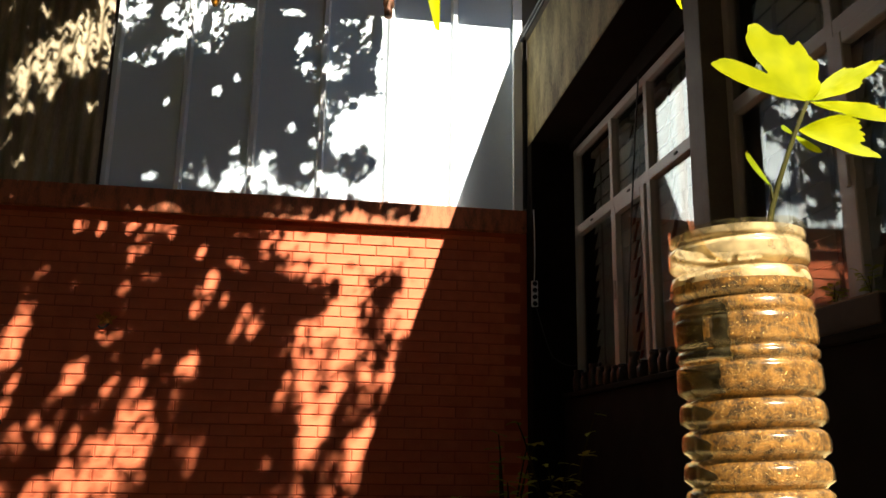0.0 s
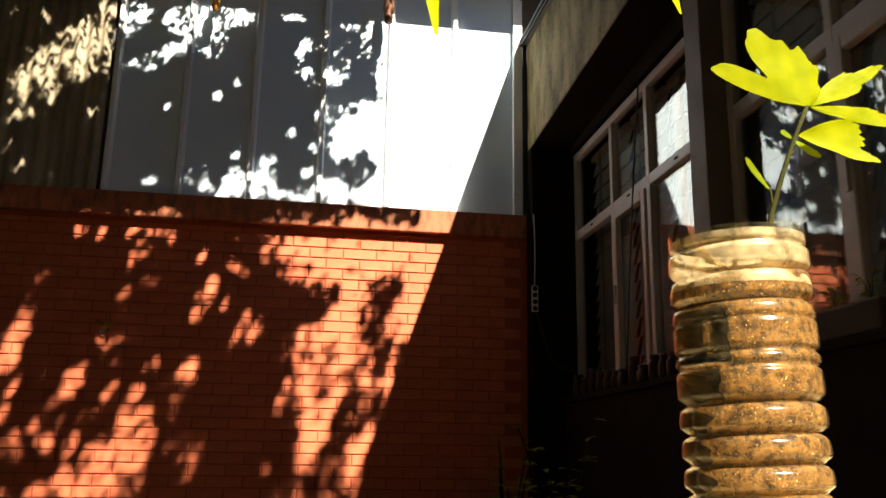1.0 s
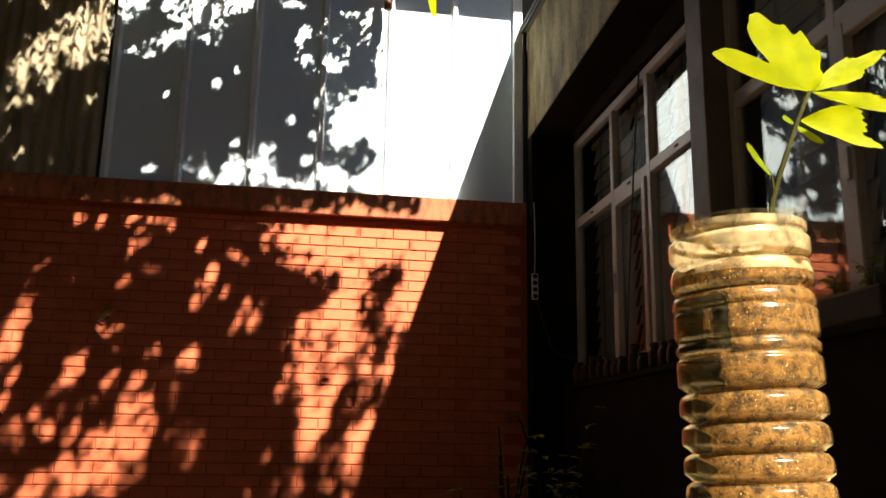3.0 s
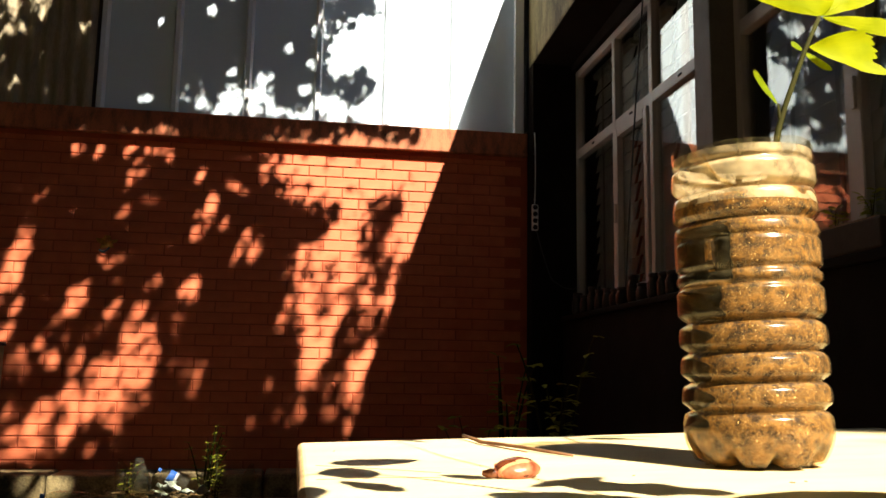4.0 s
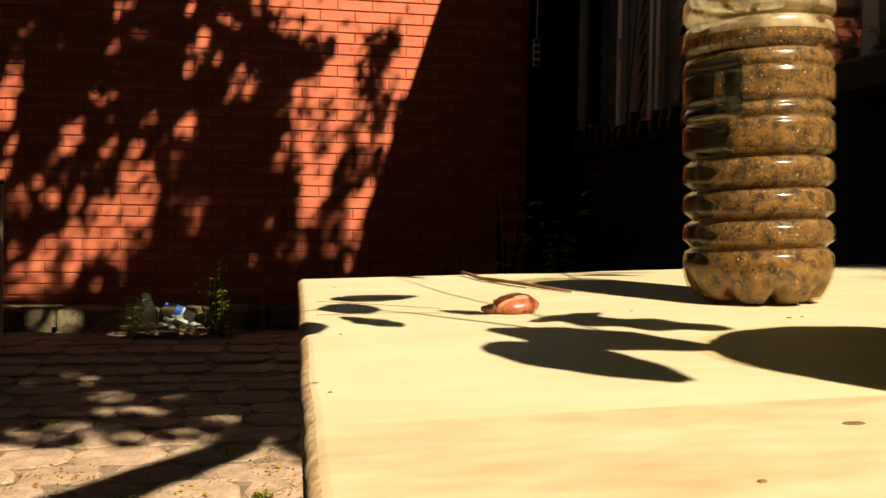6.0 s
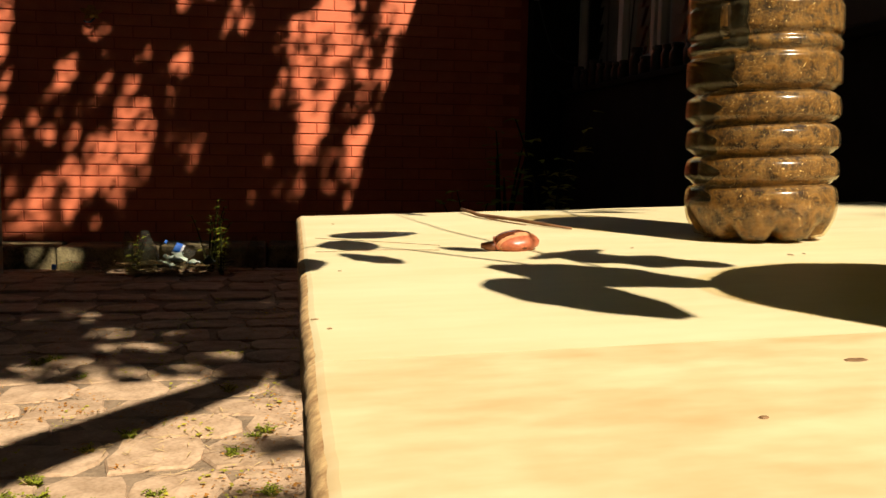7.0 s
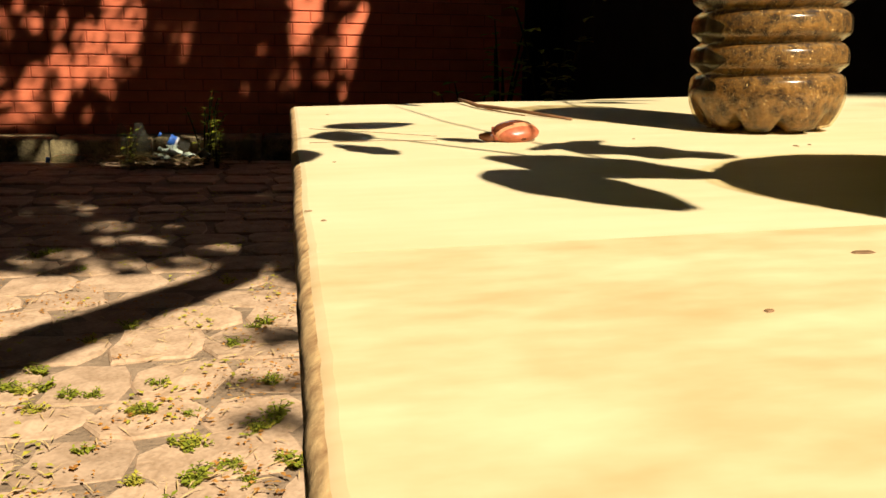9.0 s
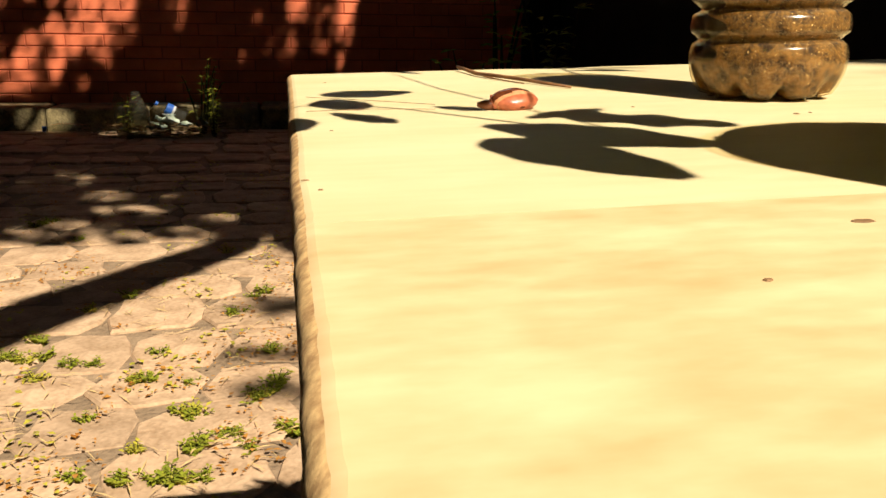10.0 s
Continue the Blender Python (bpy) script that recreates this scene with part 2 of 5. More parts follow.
def thing(name, m=None, label="", category="", group="", kind=""):
    ob = new(name)
    ob.empty_display_size = 0.05
    if m is not None:
        ob.matrix_world = m
    return tagged(ob, label, category, group, kind)


def box(x0, x1, y0, y1, z0, z1, bevel=0.0, seg=1, bm=None):
    own = bm if bm is not None else bmesh.new()
    made = bmesh.ops.create_cube(own, size=1, matrix=Matrix.Translation(((x0 + x1) / 2, (y0 + y1) / 2, (z0 + z1) / 2))
                                 @ Matrix.Diagonal((x1 - x0, y1 - y0, z1 - z0, 1)))
    if bevel:
        edges = list({e for v in made["verts"] for e in v.link_edges})
        bmesh.ops.bevel(own, geom=edges, offset=bevel, segments=seg, affect="EDGES", profile=0.5)
    return own


def lathe(profile, n=48, wob=None, bm=None):
    """A body of revolution about z; profile: (radius, height) from bottom to top. wob(angle, height) is added to the radius."""
    own = bm if bm is not None else bmesh.new()
    rings = []
    for r, z in profile:
        ring = []
        for k in range(n):
            a = 2 * math.pi * k / n
            q = max(r + (wob(a, z) if wob else 0), 0.0002)
            ring.append(own.verts.new((q * math.cos(a), q * math.sin(a), z)))
        rings.append(ring)
    for lo, hi in zip(rings, rings[1:]):
        for k in range(n):
            own.faces.new((lo[k], lo[(k + 1) % n], hi[(k + 1) % n], hi[k]))
    return own


def tube(points, radii, n=8, bm=None, cap=True):
    """A round bar along points, with a radius for each."""
    own = bm if bm is not None else bmesh.new()
    pts = [Vector(p) for p in points]
    rings = []
    side = Vector((0.31, 0.17, 0.93))
    for i, p in enumerate(pts):
        d = (pts[min(i + 1, len(pts) - 1)] - pts[max(i - 1, 0)]).normalized()
        u = d.cross(side)
        if u.length < 0.05:
            u = d.cross(Vector((1, 0, 0)))
        u.normalize()
        v = d.cross(u)
        rings.append([own.verts.new(p + radii[i] * (math.cos(2 * math.pi * k / n) * u + math.sin(2 * math.pi * k / n) * v)) for k in range(n)])
    for lo, hi in zip(rings, rings[1:]):
        for k in range(n):
            own.faces.new((lo[k], lo[(k + 1) % n], hi[(k + 1) % n], hi[k]))
    if cap:
        own.faces.new(rings[0][::-1])
        own.faces.new(rings[-1])
    return own


def bend(a, b, sag=(0, 0, 0), n=10):
    """Points on an arc from a to b that leaves the chord by sag in its middle."""
    a, b, sag = Vector(a), Vector(b), Vector(sag)
    return [a.lerp(b, i / n) + sag * (4 * (i / n) * (1 - i / n)) for i in range(n + 1)]


# ---- setting: ground and paving ----
def rise(y):
    """How far the yard climbs towards the brick wall."""
    q = min(max((y - 3.9) / 1.3, 0.0), 1.0)
    return 0.05 * q * q * (3 - 2 * q)


def ground_sheet():
    bm = bmesh.new()
    xs = [-300, -60, -20, -9] + [-6 + 0.25 * i for i in range(41)] + [9, 20, 60, 300]
    ys = [-300, -60, -20, -9] + [-2 + 0.25 * i for i in range(45)] + [20, 60, 300]
    grid = [[bm.verts.new((x, y, rise(y) + ((-0.011 + 0.010 * noise.noise(Vector((x * 1.3, y * 1.3, 0)))) if abs(x) < 7 and -3 < y < 9 else -0.016)))
             for x in xs] for y in ys]
    for j in range(len(ys) - 1):
        for i in range(len(xs) - 1):
            bm.faces.new((grid[j][i], grid[j][i + 1], grid[j + 1][i + 1], grid[j + 1][i]))
    return tagged(part("ground", bm, SOIL_GROUND, smooth=True), "dry brown earth of the yard between paving stones", "ground", kind="structure")


ground = ground_sheet()

# ---- setting: north wall with brick below and metal cladding above ----
WALL_Y = 5.95
COURSE, BRICK = 0.0743, 0.234
BRICK_BASE = 0.1626
BRICK_TOP = 2.358

wall_north = tagged(part("wall_north", box(-6.0, 1.95, WALL_Y, WALL_Y + 0.25, -0.1, 2.45), RED_JOINT),
                    "red painted brick wall with dappled tree shade", "brick wall", kind="structure")
ledge = tagged(part("ledge", box(-6.0, 1.56, WALL_Y - 0.065, WALL_Y + 0.2, BRICK_TOP + 0.025, 2.553, 0.008, 2), RED_PLASTER),
               "stained red plaster ledge above the brickwork", "ledge", kind="structure")
lip = tagged(part("trim", box(-6.0, 1.555, WALL_Y - 0.02, WALL_Y + 0.2, BRICK_TOP - 0.004, BRICK_TOP + 0.025), RED_JOINT),
             "recessed dark joint under the plaster ledge", "trim", kind="structure")
kerb = thing("kerb", None, "rough low stone kerb at the foot of the brick wall", "kerb", kind="structure")
rk = random.Random(5)
kx = -6.0
while kx < 1.5:
    kw = rk.uniform(0.45, 0.7)
    bmk = box(kx, min(kx + kw - 0.012, 1.545), 5.60 + rk.uniform(-0.012, 0.012), WALL_Y - 0.003, -0.1, 0.195 + rk.uniform(-0.014, 0.010), 0.02, 2)
    part("kerb_stone", bmk, KERB, kerb)
    kx += kw

cladding = thing("metal_cladding", None, "white standing-seam metal cladding above the red ledge", "wall cladding", kind="structure")
for i in range(6):
    px = -1.41 + 0.485 * i
    part("panel", box(px + 0.022, px + 0.485 - 0.022 if i < 5 else 1.53, WALL_Y - 0.004, WALL_Y + 0.05, 2.556, 4.9), CLADDING, cladding)
    seam = bmesh.new()
    prof = [(-0.030, 0.0), (-0.014, -0.045), (0.014, -0.045), (0.030, 0.0)]
    lo = [seam.verts.new((px + a, WALL_Y - 0.002 + b, 2.558)) for a, b in prof]
    hi = [seam.verts.new((px + a, WALL_Y - 0.002 + b, 4.9)) for a, b in prof]
    for k in range(3):
        seam.faces.new((lo[k], lo[k + 1], hi[k + 1], hi[k]))
    seam.faces.new(lo[::-1])
    bmesh.ops.recalc_face_normals(seam, faces=seam.faces)
    part("seam", seam, SEAM, cladding)
part("corner_trim", box(1.466, 1.535, WALL_Y - 0.05, WALL_Y - 0.006, 2.556, 4.3, 0.004), SEAM, cladding, "pale vertical corner trim")

corr = bmesh.new()
rows_c = []
for i in range(0, 330):
    x = -1.455 - i * 0.0125
    y = WALL_Y - 0.05 + 0.016 * math.cos(2 * math.pi * (x + 1.455) / 0.088)
    rows_c.append((corr.verts.new((x, y, 2.54)), corr.verts.new((x, y, 4.9))))
for a, b in zip(rows_c, rows_c[1:]):
    corr.faces.new((b[0], a[0], a[1], b[1]))
corrugated = tagged(part("corrugated_sheet", corr, CORRUGATED, smooth=True),
                    "weathered beige corrugated metal sheet above the ledge", "metal sheet", kind="structure")
tagged(part("wall_north_upper", box(-6.0, 1.95, WALL_Y + 0.06, WALL_Y + 0.25, 2.556, 4.9), ROOM),
       "plain wall behind the metal cladding", "wall", kind="structure")
eave = tagged(part("eave", box(-6.0, 1.95, WALL_Y - 0.44, WALL_Y + 0.25, 4.53, 4.63, 0.01), EAVE), "cream boarded eave above the cladding", "eave", kind="structure")

# ---- setting: east building with lintel, recess and window band ----
OUT, WIN = 1.57, 1.91
wall_east = thing("wall_east", None, "old mottled concrete building side in deep shade", "building wall", kind="structure")


def sagging(bm, low):
    """Lifts the underside of a beam along y: it hangs lowest at its far end."""
    for v in bm.verts:
        if v.co.z < low + 0.02:
            v.co.z += 0.052 * (5.79 - v.co.y)
    return bm


part("lintel", sagging(box(OUT, 2.6, -1.2, 5.90, 3.056, 3.91, 0.006), 3.056), CONCRETE, wall_east, "mottled greenish-brown concrete lintel")
part("coping", box(OUT - 0.030, 2.6, -1.2, 5.90, 3.912, 3.953, 0.004), POST_PAINT, wall_east)
# soffit, header, pier, breast wall and sill carry the recess shade in their colour
part("soffit", sagging(box(OUT + 0.006, 2.6, -1.2, 5.788, 3.0495, 3.0552), 3.0495), SHADE_WALL, wall_east, "lintel underside with its shade in the colour")
part("header", box(WIN - 0.05, 2.2, -1.2, 5.788, 3.004, 3.40), SHADE_WALL, wall_east, "strip over the windows, coloured as shade")
part("pier", box(OUT, 2.6, 5.79, WALL_Y - 0.004, -0.1, 3.053, 0.006), SHADE_WALL, wall_east)
part("breast_wall", box(OUT + 0.22, 2.3, -1.2, 5.788, -0.1, 1.19), SHADE_WALL, wall_east, "rendered wall under the windows, darkened as shade")
part("upper_wall", box(2.0, 2.6, -1.2, 5.90, 3.954, 4.9), ROOM, wall_east)
part("room_back", box(3.6, 3.7, -1.2, 5.95, -0.1, 4.0), ROOM, wall_east)
part("room_end", box(2.3, 3.6, -1.3, -1.2, -0.1, 4.0), ROOM, wall_east)
part("near_end", box(OUT, 2.3, -1.32, -1.205, -0.1, 3.90), CONCRETE, wall_east)
part("room_far_end", box(2.6, 3.6, 5.9, 6.0, -0.1, 4.0), ROOM, wall_east)
part("room_floor", box(2.3, 3.6, -1.2, 5.9, 0.3, 0.4), ROOM, wall_east)
part("room_ceiling", box(2.3, 3.6, -1.2, 5.9, 3.9, 4.0), ROOM, wall_east)
sill = tagged(part("window_sill", box(1.770, 2.0, -1.18, 5.786, 1.192, 1.228, 0.006), SHADE_WALL), "long sill under the window band, darkened as shade", "sill", kind="structure")
post = tagged(part("post", box(1.775, 1.99, 3.49, 3.655, 1.23, 3.16, 0.004), POST_PAINT), "brown painted post between two windows", "post", kind="structure")


def bar(y0, y1, z0, z1, depth=0.044, x=WIN):
    return box(x - depth / 2, x + depth / 2, y0, y1, z0, z1, 0.005)


def window(name, ys, z0, z1, transom, sash, label):
    """A fixed window: frame, mullions at the inner ys, a transom, panes, and one opening sash with its own frame."""
    w = thing(name, None, label, "window", kind="structure")
    fw = 0.055
    part("window_frame", bar(ys[0], ys[0] + fw, z0, z1), FRAME_GREY, w)
    part("window_frame", bar(ys[-1] - fw, ys[-1], z0, z1), FRAME_GREY, w)
    part("window_frame", bar(ys[0] + fw, ys[-1] - fw, z1 - fw, z1, 0.042), FRAME_GREY, w)
    part("window_frame", bar(ys[0] + fw, ys[-1] - fw, z0, z0 + fw, 0.042), FRAME_GREY, w)
    part("transom", bar(ys[0] + fw, ys[-1] - fw, transom - 0.035, transom + 0.035, 0.048), FRAME_GREY, w)
    for y in ys[1:-1]:
        part("mullion", bar(y - 0.025, y + 0.025, z0 + fw, z1 - fw, 0.052), FRAME_GREY, w)
    for a, b in zip(ys, ys[1:]):
        for lo, hi in ((z0, transom), (transom, z1)):
            pane = part("pane", box(WIN + 0.004, WIN + 0.008, a + 0.02, b - 0.02, lo + 0.02, hi - 0.02), GLASS, w)
            pane.visible_shadow = False
        # drain caps on the transom
        part("drain_cap", box(WIN - 0.032, WIN - 0.023, (a + b) / 2 - 0.02, (a + b) / 2 + 0.02, transom - 0.01, transom + 0.004, 0.003), BLACK, w)
    a, b = sash
    sb = bmesh.new()
    for y0, y1, q0, q1 in ((a + 0.032, a + 0.085, z0 + 0.06, transom - 0.04), (b - 0.085, b - 0.032, z0 + 0.06, transom - 0.04),
                           (a + 0.085, b - 0.085, transom - 0.095, transom - 0.04), (a + 0.085, b - 0.085, z0 + 0.06, z0 + 0.115)):
        box(WIN - 0.040, WIN + 0.001, y0, y1, q0, q1, 0.005, 1, sb)
    sash_ob = part("sash", sb, FRAME_GREY, w, "narrow opening sash")
    part("handle", box(WIN - 0.053, WIN - 0.040, b - 0.07, b - 0.048, (z0 + transom) / 2 - 0.06, (z0 + transom) / 2 + 0.06, 0.004), FRAME_GREY, sash_ob)
    return w


window_1 = window("window_1", (3.66, 4.43, 5.01, 5.785), 1.235, 3.0, 2.377, (4.43, 5.01),
                  "grey framed three-light window with a closed blind behind")
window_2 = window("window_2", (1.2, 1.95, 2.685, 3.485), 1.235, 3.0, 2.377, (1.95, 2.685),
                  "grey framed window reflecting the sunlit wall")
window_3 = window("window_3", (-1.1, -0.3, 0.45, 1.19), 1.235, 3.0, 2.377, (-0.3, 0.45), "grey framed window in shade")


def blind(y0, y1, label):
    b = thing("window_blind", None, label, "blind")
    n = 15
    for k in range(n):
        z = 1.275 + k * 0.1155
        bm = bmesh.new()
        box(-0.002, 0.002, y0, y1, -0.066, 0.066, 0, 1, bm)
        bmesh.ops.rotate(bm, verts=bm.verts, cent=(0, 0, 0), matrix=Matrix.Rotation(radians(13), 3, "Y"))
        bmesh.ops.translate(bm, verts=bm.verts, vec=(WIN + 0.13, 0, z))
        part("slat", bm, BLIND, b)
    for q in (0.28, 0.72):
        y = y0 + (y1 - y0) * q
        part("ladder_tape", box(WIN + 0.098, WIN + 0.101, y - 0.015, y + 0.015, 1.23, 2.96), POST_PAINT, b)
    part("head_rail", box(WIN + 0.1, WIN + 0.16, y0, y1, 2.94, 2.985, 0.004), BLIND, b)
    return b


for ya, yb in ((3.70, 4.40), (4.46, 4.98), (5.04, 5.75), (2.72, 3.44), (1.98, 2.65), (1.23, 1.94)):
    blind(ya, yb, "closed grey slatted blind behind the window glass")

# ---- cables, socket strip and things under the eave ----
def cable(points, r, material, label, name="cable"):
    return tagged(part(name, tube(points, [r] * len(points), 6), material, None, smooth=True), label, "cable")


cable(bend((1.553, 5.905, 2.57), (1.553, 5.90, 3.92), (0, 0.005, 0)), 0.017, BLACK, "black cable running up the corner of the building")
cable(bend((1.525, 5.90, 3.948), (1.525, 3.2, 3.948), (0, 0, 0.006)), 0.012, BLACK, "black cable lying along the wall top")
cable(bend((1.527, 5.90, 3.912), (1.527, 3.2, 3.910), (0, 0, -0.008)), 0.010, BLACK, "second black cable lying along the wall top")
cable(bend((1.571, 5.742, 2.52), (1.572, 5.742, 1.99), (0.006, 0, 0)), 0.004, WHITE_PLASTIC, "thin white cable hanging down to the socket strip")
cable(bend((1.58, 5.735, 1.83), (1.70, 5.735, 1.47), (0.01, 0, -0.06)) + bend((1.72, 5.73, 1.46), (1.86, 5.70, 1.42), (0, 0, -0.02)), 0.004, BLACK,
      "thin dark cable trailing from the socket strip")
cable(bend((1.86, 4.45, 2.99), (1.862, 4.80, 1.26), (0, 0.02, 0)), 0.005, BLACK, "thin black cable hanging across the window")
strip = thing("socket_strip", pose(1.572, 5.735, 1.909) @ Matrix.Scale(0.84, 4), "white four-way socket strip hanging on its cable", "socket strip")
part("body", box(-0.027, 0.027, -0.016, 0.012, -0.11, 0.11, 0.008, 2), WHITE_PLASTIC, strip)
for k in range(4):
    bm = lathe([(0.0003, 0.0025), (0.019, 0.0025), (0.021, 0.0005), (0.021, -0.002)], 16)
    bmesh.ops.rotate(bm, verts=bm.verts, cent=(0, 0, 0), matrix=Matrix.Rotation(radians(90), 3, "X"))
    bmesh.ops.recalc_face_normals(bm, faces=bm.faces)
    bmesh.ops.translate(bm, verts=bm.verts, vec=(0, -0.0155, -0.084 + 0.056 * k))
    part("socket", bm, DARK_JAR, strip, "dark round socket")

lamp = thing("hanging_bulb_holder", pose(0.489, 5.78, 3.935), "rusty brown bulb holder hanging under the eave", "lamp holder")
part("holder", lathe([(0.004, 0.0), (0.028, 0.003), (0.034, 0.05), (0.030, 0.07), (0.042, 0.11), (0.040, 0.16), (0.036, 0.24), (0.020, 0.29), (0.006, 0.30)], 20), RUST, lamp, smooth=True)
part("cord", tube([(0, 0, 0.29), (0, 0.02, 0.60)], [0.005, 0.005], 6), BLACK, lamp)
lamp2 = thing("bulb_holder", pose(-0.753, 5.78, 3.895), "small orange bulb in a brown holder hanging under the eave", "lamp holder")
part("bulb", lathe([(0.002, 0.0), (0.016, 0.006), (0.027, 0.03), (0.028, 0.055), (0.020, 0.085), (0.017, 0.095)], 16), AMBER, lamp2, "amber bulb", smooth=True)
part("holder", lathe([(0.019, 0.088), (0.034, 0.095), (0.038, 0.15), (0.030, 0.20), (0.006, 0.215)], 16), RUST, lamp2, smooth=True)
part("cord", tube([(0, 0, 0.21), (0, 0.02, 0.64)], [0.005, 0.005], 6), BLACK, lamp2)

# ---- jars and pots on the sill ----
rj = random.Random(11)
jar = thing("jar", pose(1.838, 3.92, 1.229), "small dark glazed jar on the window sill", "jar", "jars on the sill")
jar_body = part("body", lathe([(0.0005, 0.0), (0.032, 0.0), (0.040, 0.02), (0.041, 0.075), (0.030, 0.095), (0.029, 0.105)], 20), DARK_JAR, jar, smooth=True)
part("lid", lathe([(0.031, 0.105), (0.033, 0.107), (0.033, 0.122), (0.03, 0.125), (0.0005, 0.125)], 20), DARK_JAR, jar_body, smooth=True)
for k in range(1, 13):
    tall = 1.0 + rj.uniform(-0.25, 0.3)
    q = copy_thing(jar, pose(1.838 + rj.uniform(-0.012, 0.006), 3.92 + k * 0.138 + rj.uniform(-0.02, 0.02), 1.229, 0, 0, rj.uniform(0, 90)))
    q.scale = (1, 1, tall)


def sprig(name, m, height, stems, leaf_len, material, seed, label, category="weed", spread=0.5, per=7, leaflets=True):
    """A small plant: thin stems with pairs of little leaves."""
    rr = random.Random(seed)
    w = thing(name, m, label, category)
    sb, lb = bmesh.new(), bmesh.new()
    for _ in range(stems):
        a = rr.uniform(0, 2 * math.pi)
        out = rr.uniform(0.15, 1) * spread * height
        h = height * rr.uniform(0.6, 1)
        pts = bend((rr.uniform(-.1, .1) * height * .3, rr.uniform(-.1, .1) * height * .3, 0), (out * math.cos(a), out * math.sin(a), h), (0, 0, h * 0.12), 6)
        tube(pts, [0.012 * height * (1 - 0.12 * i) + 0.0006 for i in range(7)], 5, sb)
        for i in range(per):
            t = (i + 1) / per
            p = pts[min(int(t * 6), 6)]
            for side in (-1, 1):
                b = a + side * rr.uniform(0.6, 1.6)
                d = Vector((math.cos(b), math.sin(b), rr.uniform(-0.2, 0.5))).normalized()
                up = Vector((rr.uniform(-.3, .3), rr.uniform(-.3, .3), 1))
                sd = d.cross(up).normalized()
                ll = leaf_len * rr.uniform(0.6, 1.2)
                v = [lb.verts.new(p), lb.verts.new(p + d * ll * .45 + sd * ll * .24 + Vector((0, 0, ll * .06))), lb.verts.new(p + d * ll * .85 + sd * ll * .1),
                     lb.verts.new(p + d * ll - Vector((0, 0, ll * .1))), lb.verts.new(p + d * ll * .85 - sd * ll * .1), lb.verts.new(p + d * ll * .45 - sd * ll * .24 + Vector((0, 0, ll * .06)))]
                lb.faces.new(v)
    stem_ob = part("stem", sb, STEM, w)
    if height < 0.2:
        tagged(stem_ob, kind="stuff")
    tagged(part("foliage", lb, material, w), kind="stuff")
    return w


planter = thing("planter", pose(1.822, 2.60, 1.229), "dull terracotta trough with a few seedlings on the sill", "planter")
part("trough", box(-0.05, 0.05, -0.2, 0.2, 0.0, 0.10, 0.008, 2), TERRACOTTA, planter)
part("soil", box(-0.042, 0.042, -0.19, 0.19, 0.095, 0.106), SOIL_GROUND, planter)
sprig("seedling", pose(1.822, 2.70, 1.334), 0.10, 3, 0.035, WEED_LEAF, 3, "small dark seedling in the sill planter", "plant")
sprig("seedling", pose(1.82, 2.50, 1.334), 0.09, 3, 0.035, WEED_LEAF, 4, "small dark seedling in the sill planter", "plant")

# ---- plants and litter along the wall ----
sprig("shrub", pose(-0.535, 5.42, 0.02), 0.54, 7, 0.034, WEED_LEAF, 21, "thin green shrub growing among the litter", "shrub", 0.30, 15)
sprig("shrub", pose(-0.46, 5.30, 0.02), 0.40, 6, 0.034, WEED_LEAF, 22, "thin green shrub growing by the kerb", "shrub", 0.36, 13)
sprig("shrub", pose(-0.99, 5.45, 0.02), 0.26, 4, 0.04, WEED_LEAF, 23, "thin weed growing by the kerb", "shrub", 0.4, 7)
sprig("shrub", pose(1.25, 5.20, 0.02), 0.95, 7, 0.09, WEED_LEAF, 24, "tall shaded shrub in the corner of the yard", "shrub", 0.35, 10)
sprig("shrub", pose(1.5, 4.9, 0.02), 1.05, 6, 0.09, WEED_LEAF, 25, "tall shaded shrub under the windows", "shrub", 0.3, 10)
sprig("shrub", pose(0.95, 4.6, -0.03), 0.62, 6, 0.08, WEED_LEAF, 26, "shaded shrub beside the table", "shrub", 0.4, 9)


def litter_bottle(m, tall, label, cap=True, wrap=False):
    b = thing("plastic_bottle", m, label, "bottle", "litter by the kerb")
    prof = [(0.0005, 0.0), (0.036, 0.002)]
    for k in range(8):
        z = 0.012 + k * 0.018 * tall
        prof += [(0.041, z), (0.041, z + 0.010 * tall), (0.037, z + 0.014 * tall)]
    z = prof[-1][1]
    prof += [(0.036, z + 0.02), (0.022, z + 0.05), (0.0135, z + 0.07), (0.0135, z + 0.08)]
    body = part("body", lathe(prof, 24, lambda a, q: 0.003 * noise.noise(Vector((math.cos(a) * 2, math.sin(a) * 2, q * 25)))), PET, b, smooth=True)
    if wrap:
        part("wrap", lathe([(0.0422, 0.112), (0.0426, 0.114), (0.0426, 0.158), (0.0422, 0.160)], 24), BLUE_PLASTIC, b, "blue printed wrap")
        part("wrap", lathe([(0.0424, 0.094), (0.0427, 0.095), (0.0427, 0.111), (0.0424, 0.112)], 24), WHITE_PLASTIC, b, "white printed wrap")
    if cap:
        part("cap", lathe([(0.0165, z + 0.072), (0.0165, z + 0.092), (0.015, z + 0.094), (0.0005, z + 0.094)], 20), BLUE_PLASTIC, body, "blue screw cap")
    return b


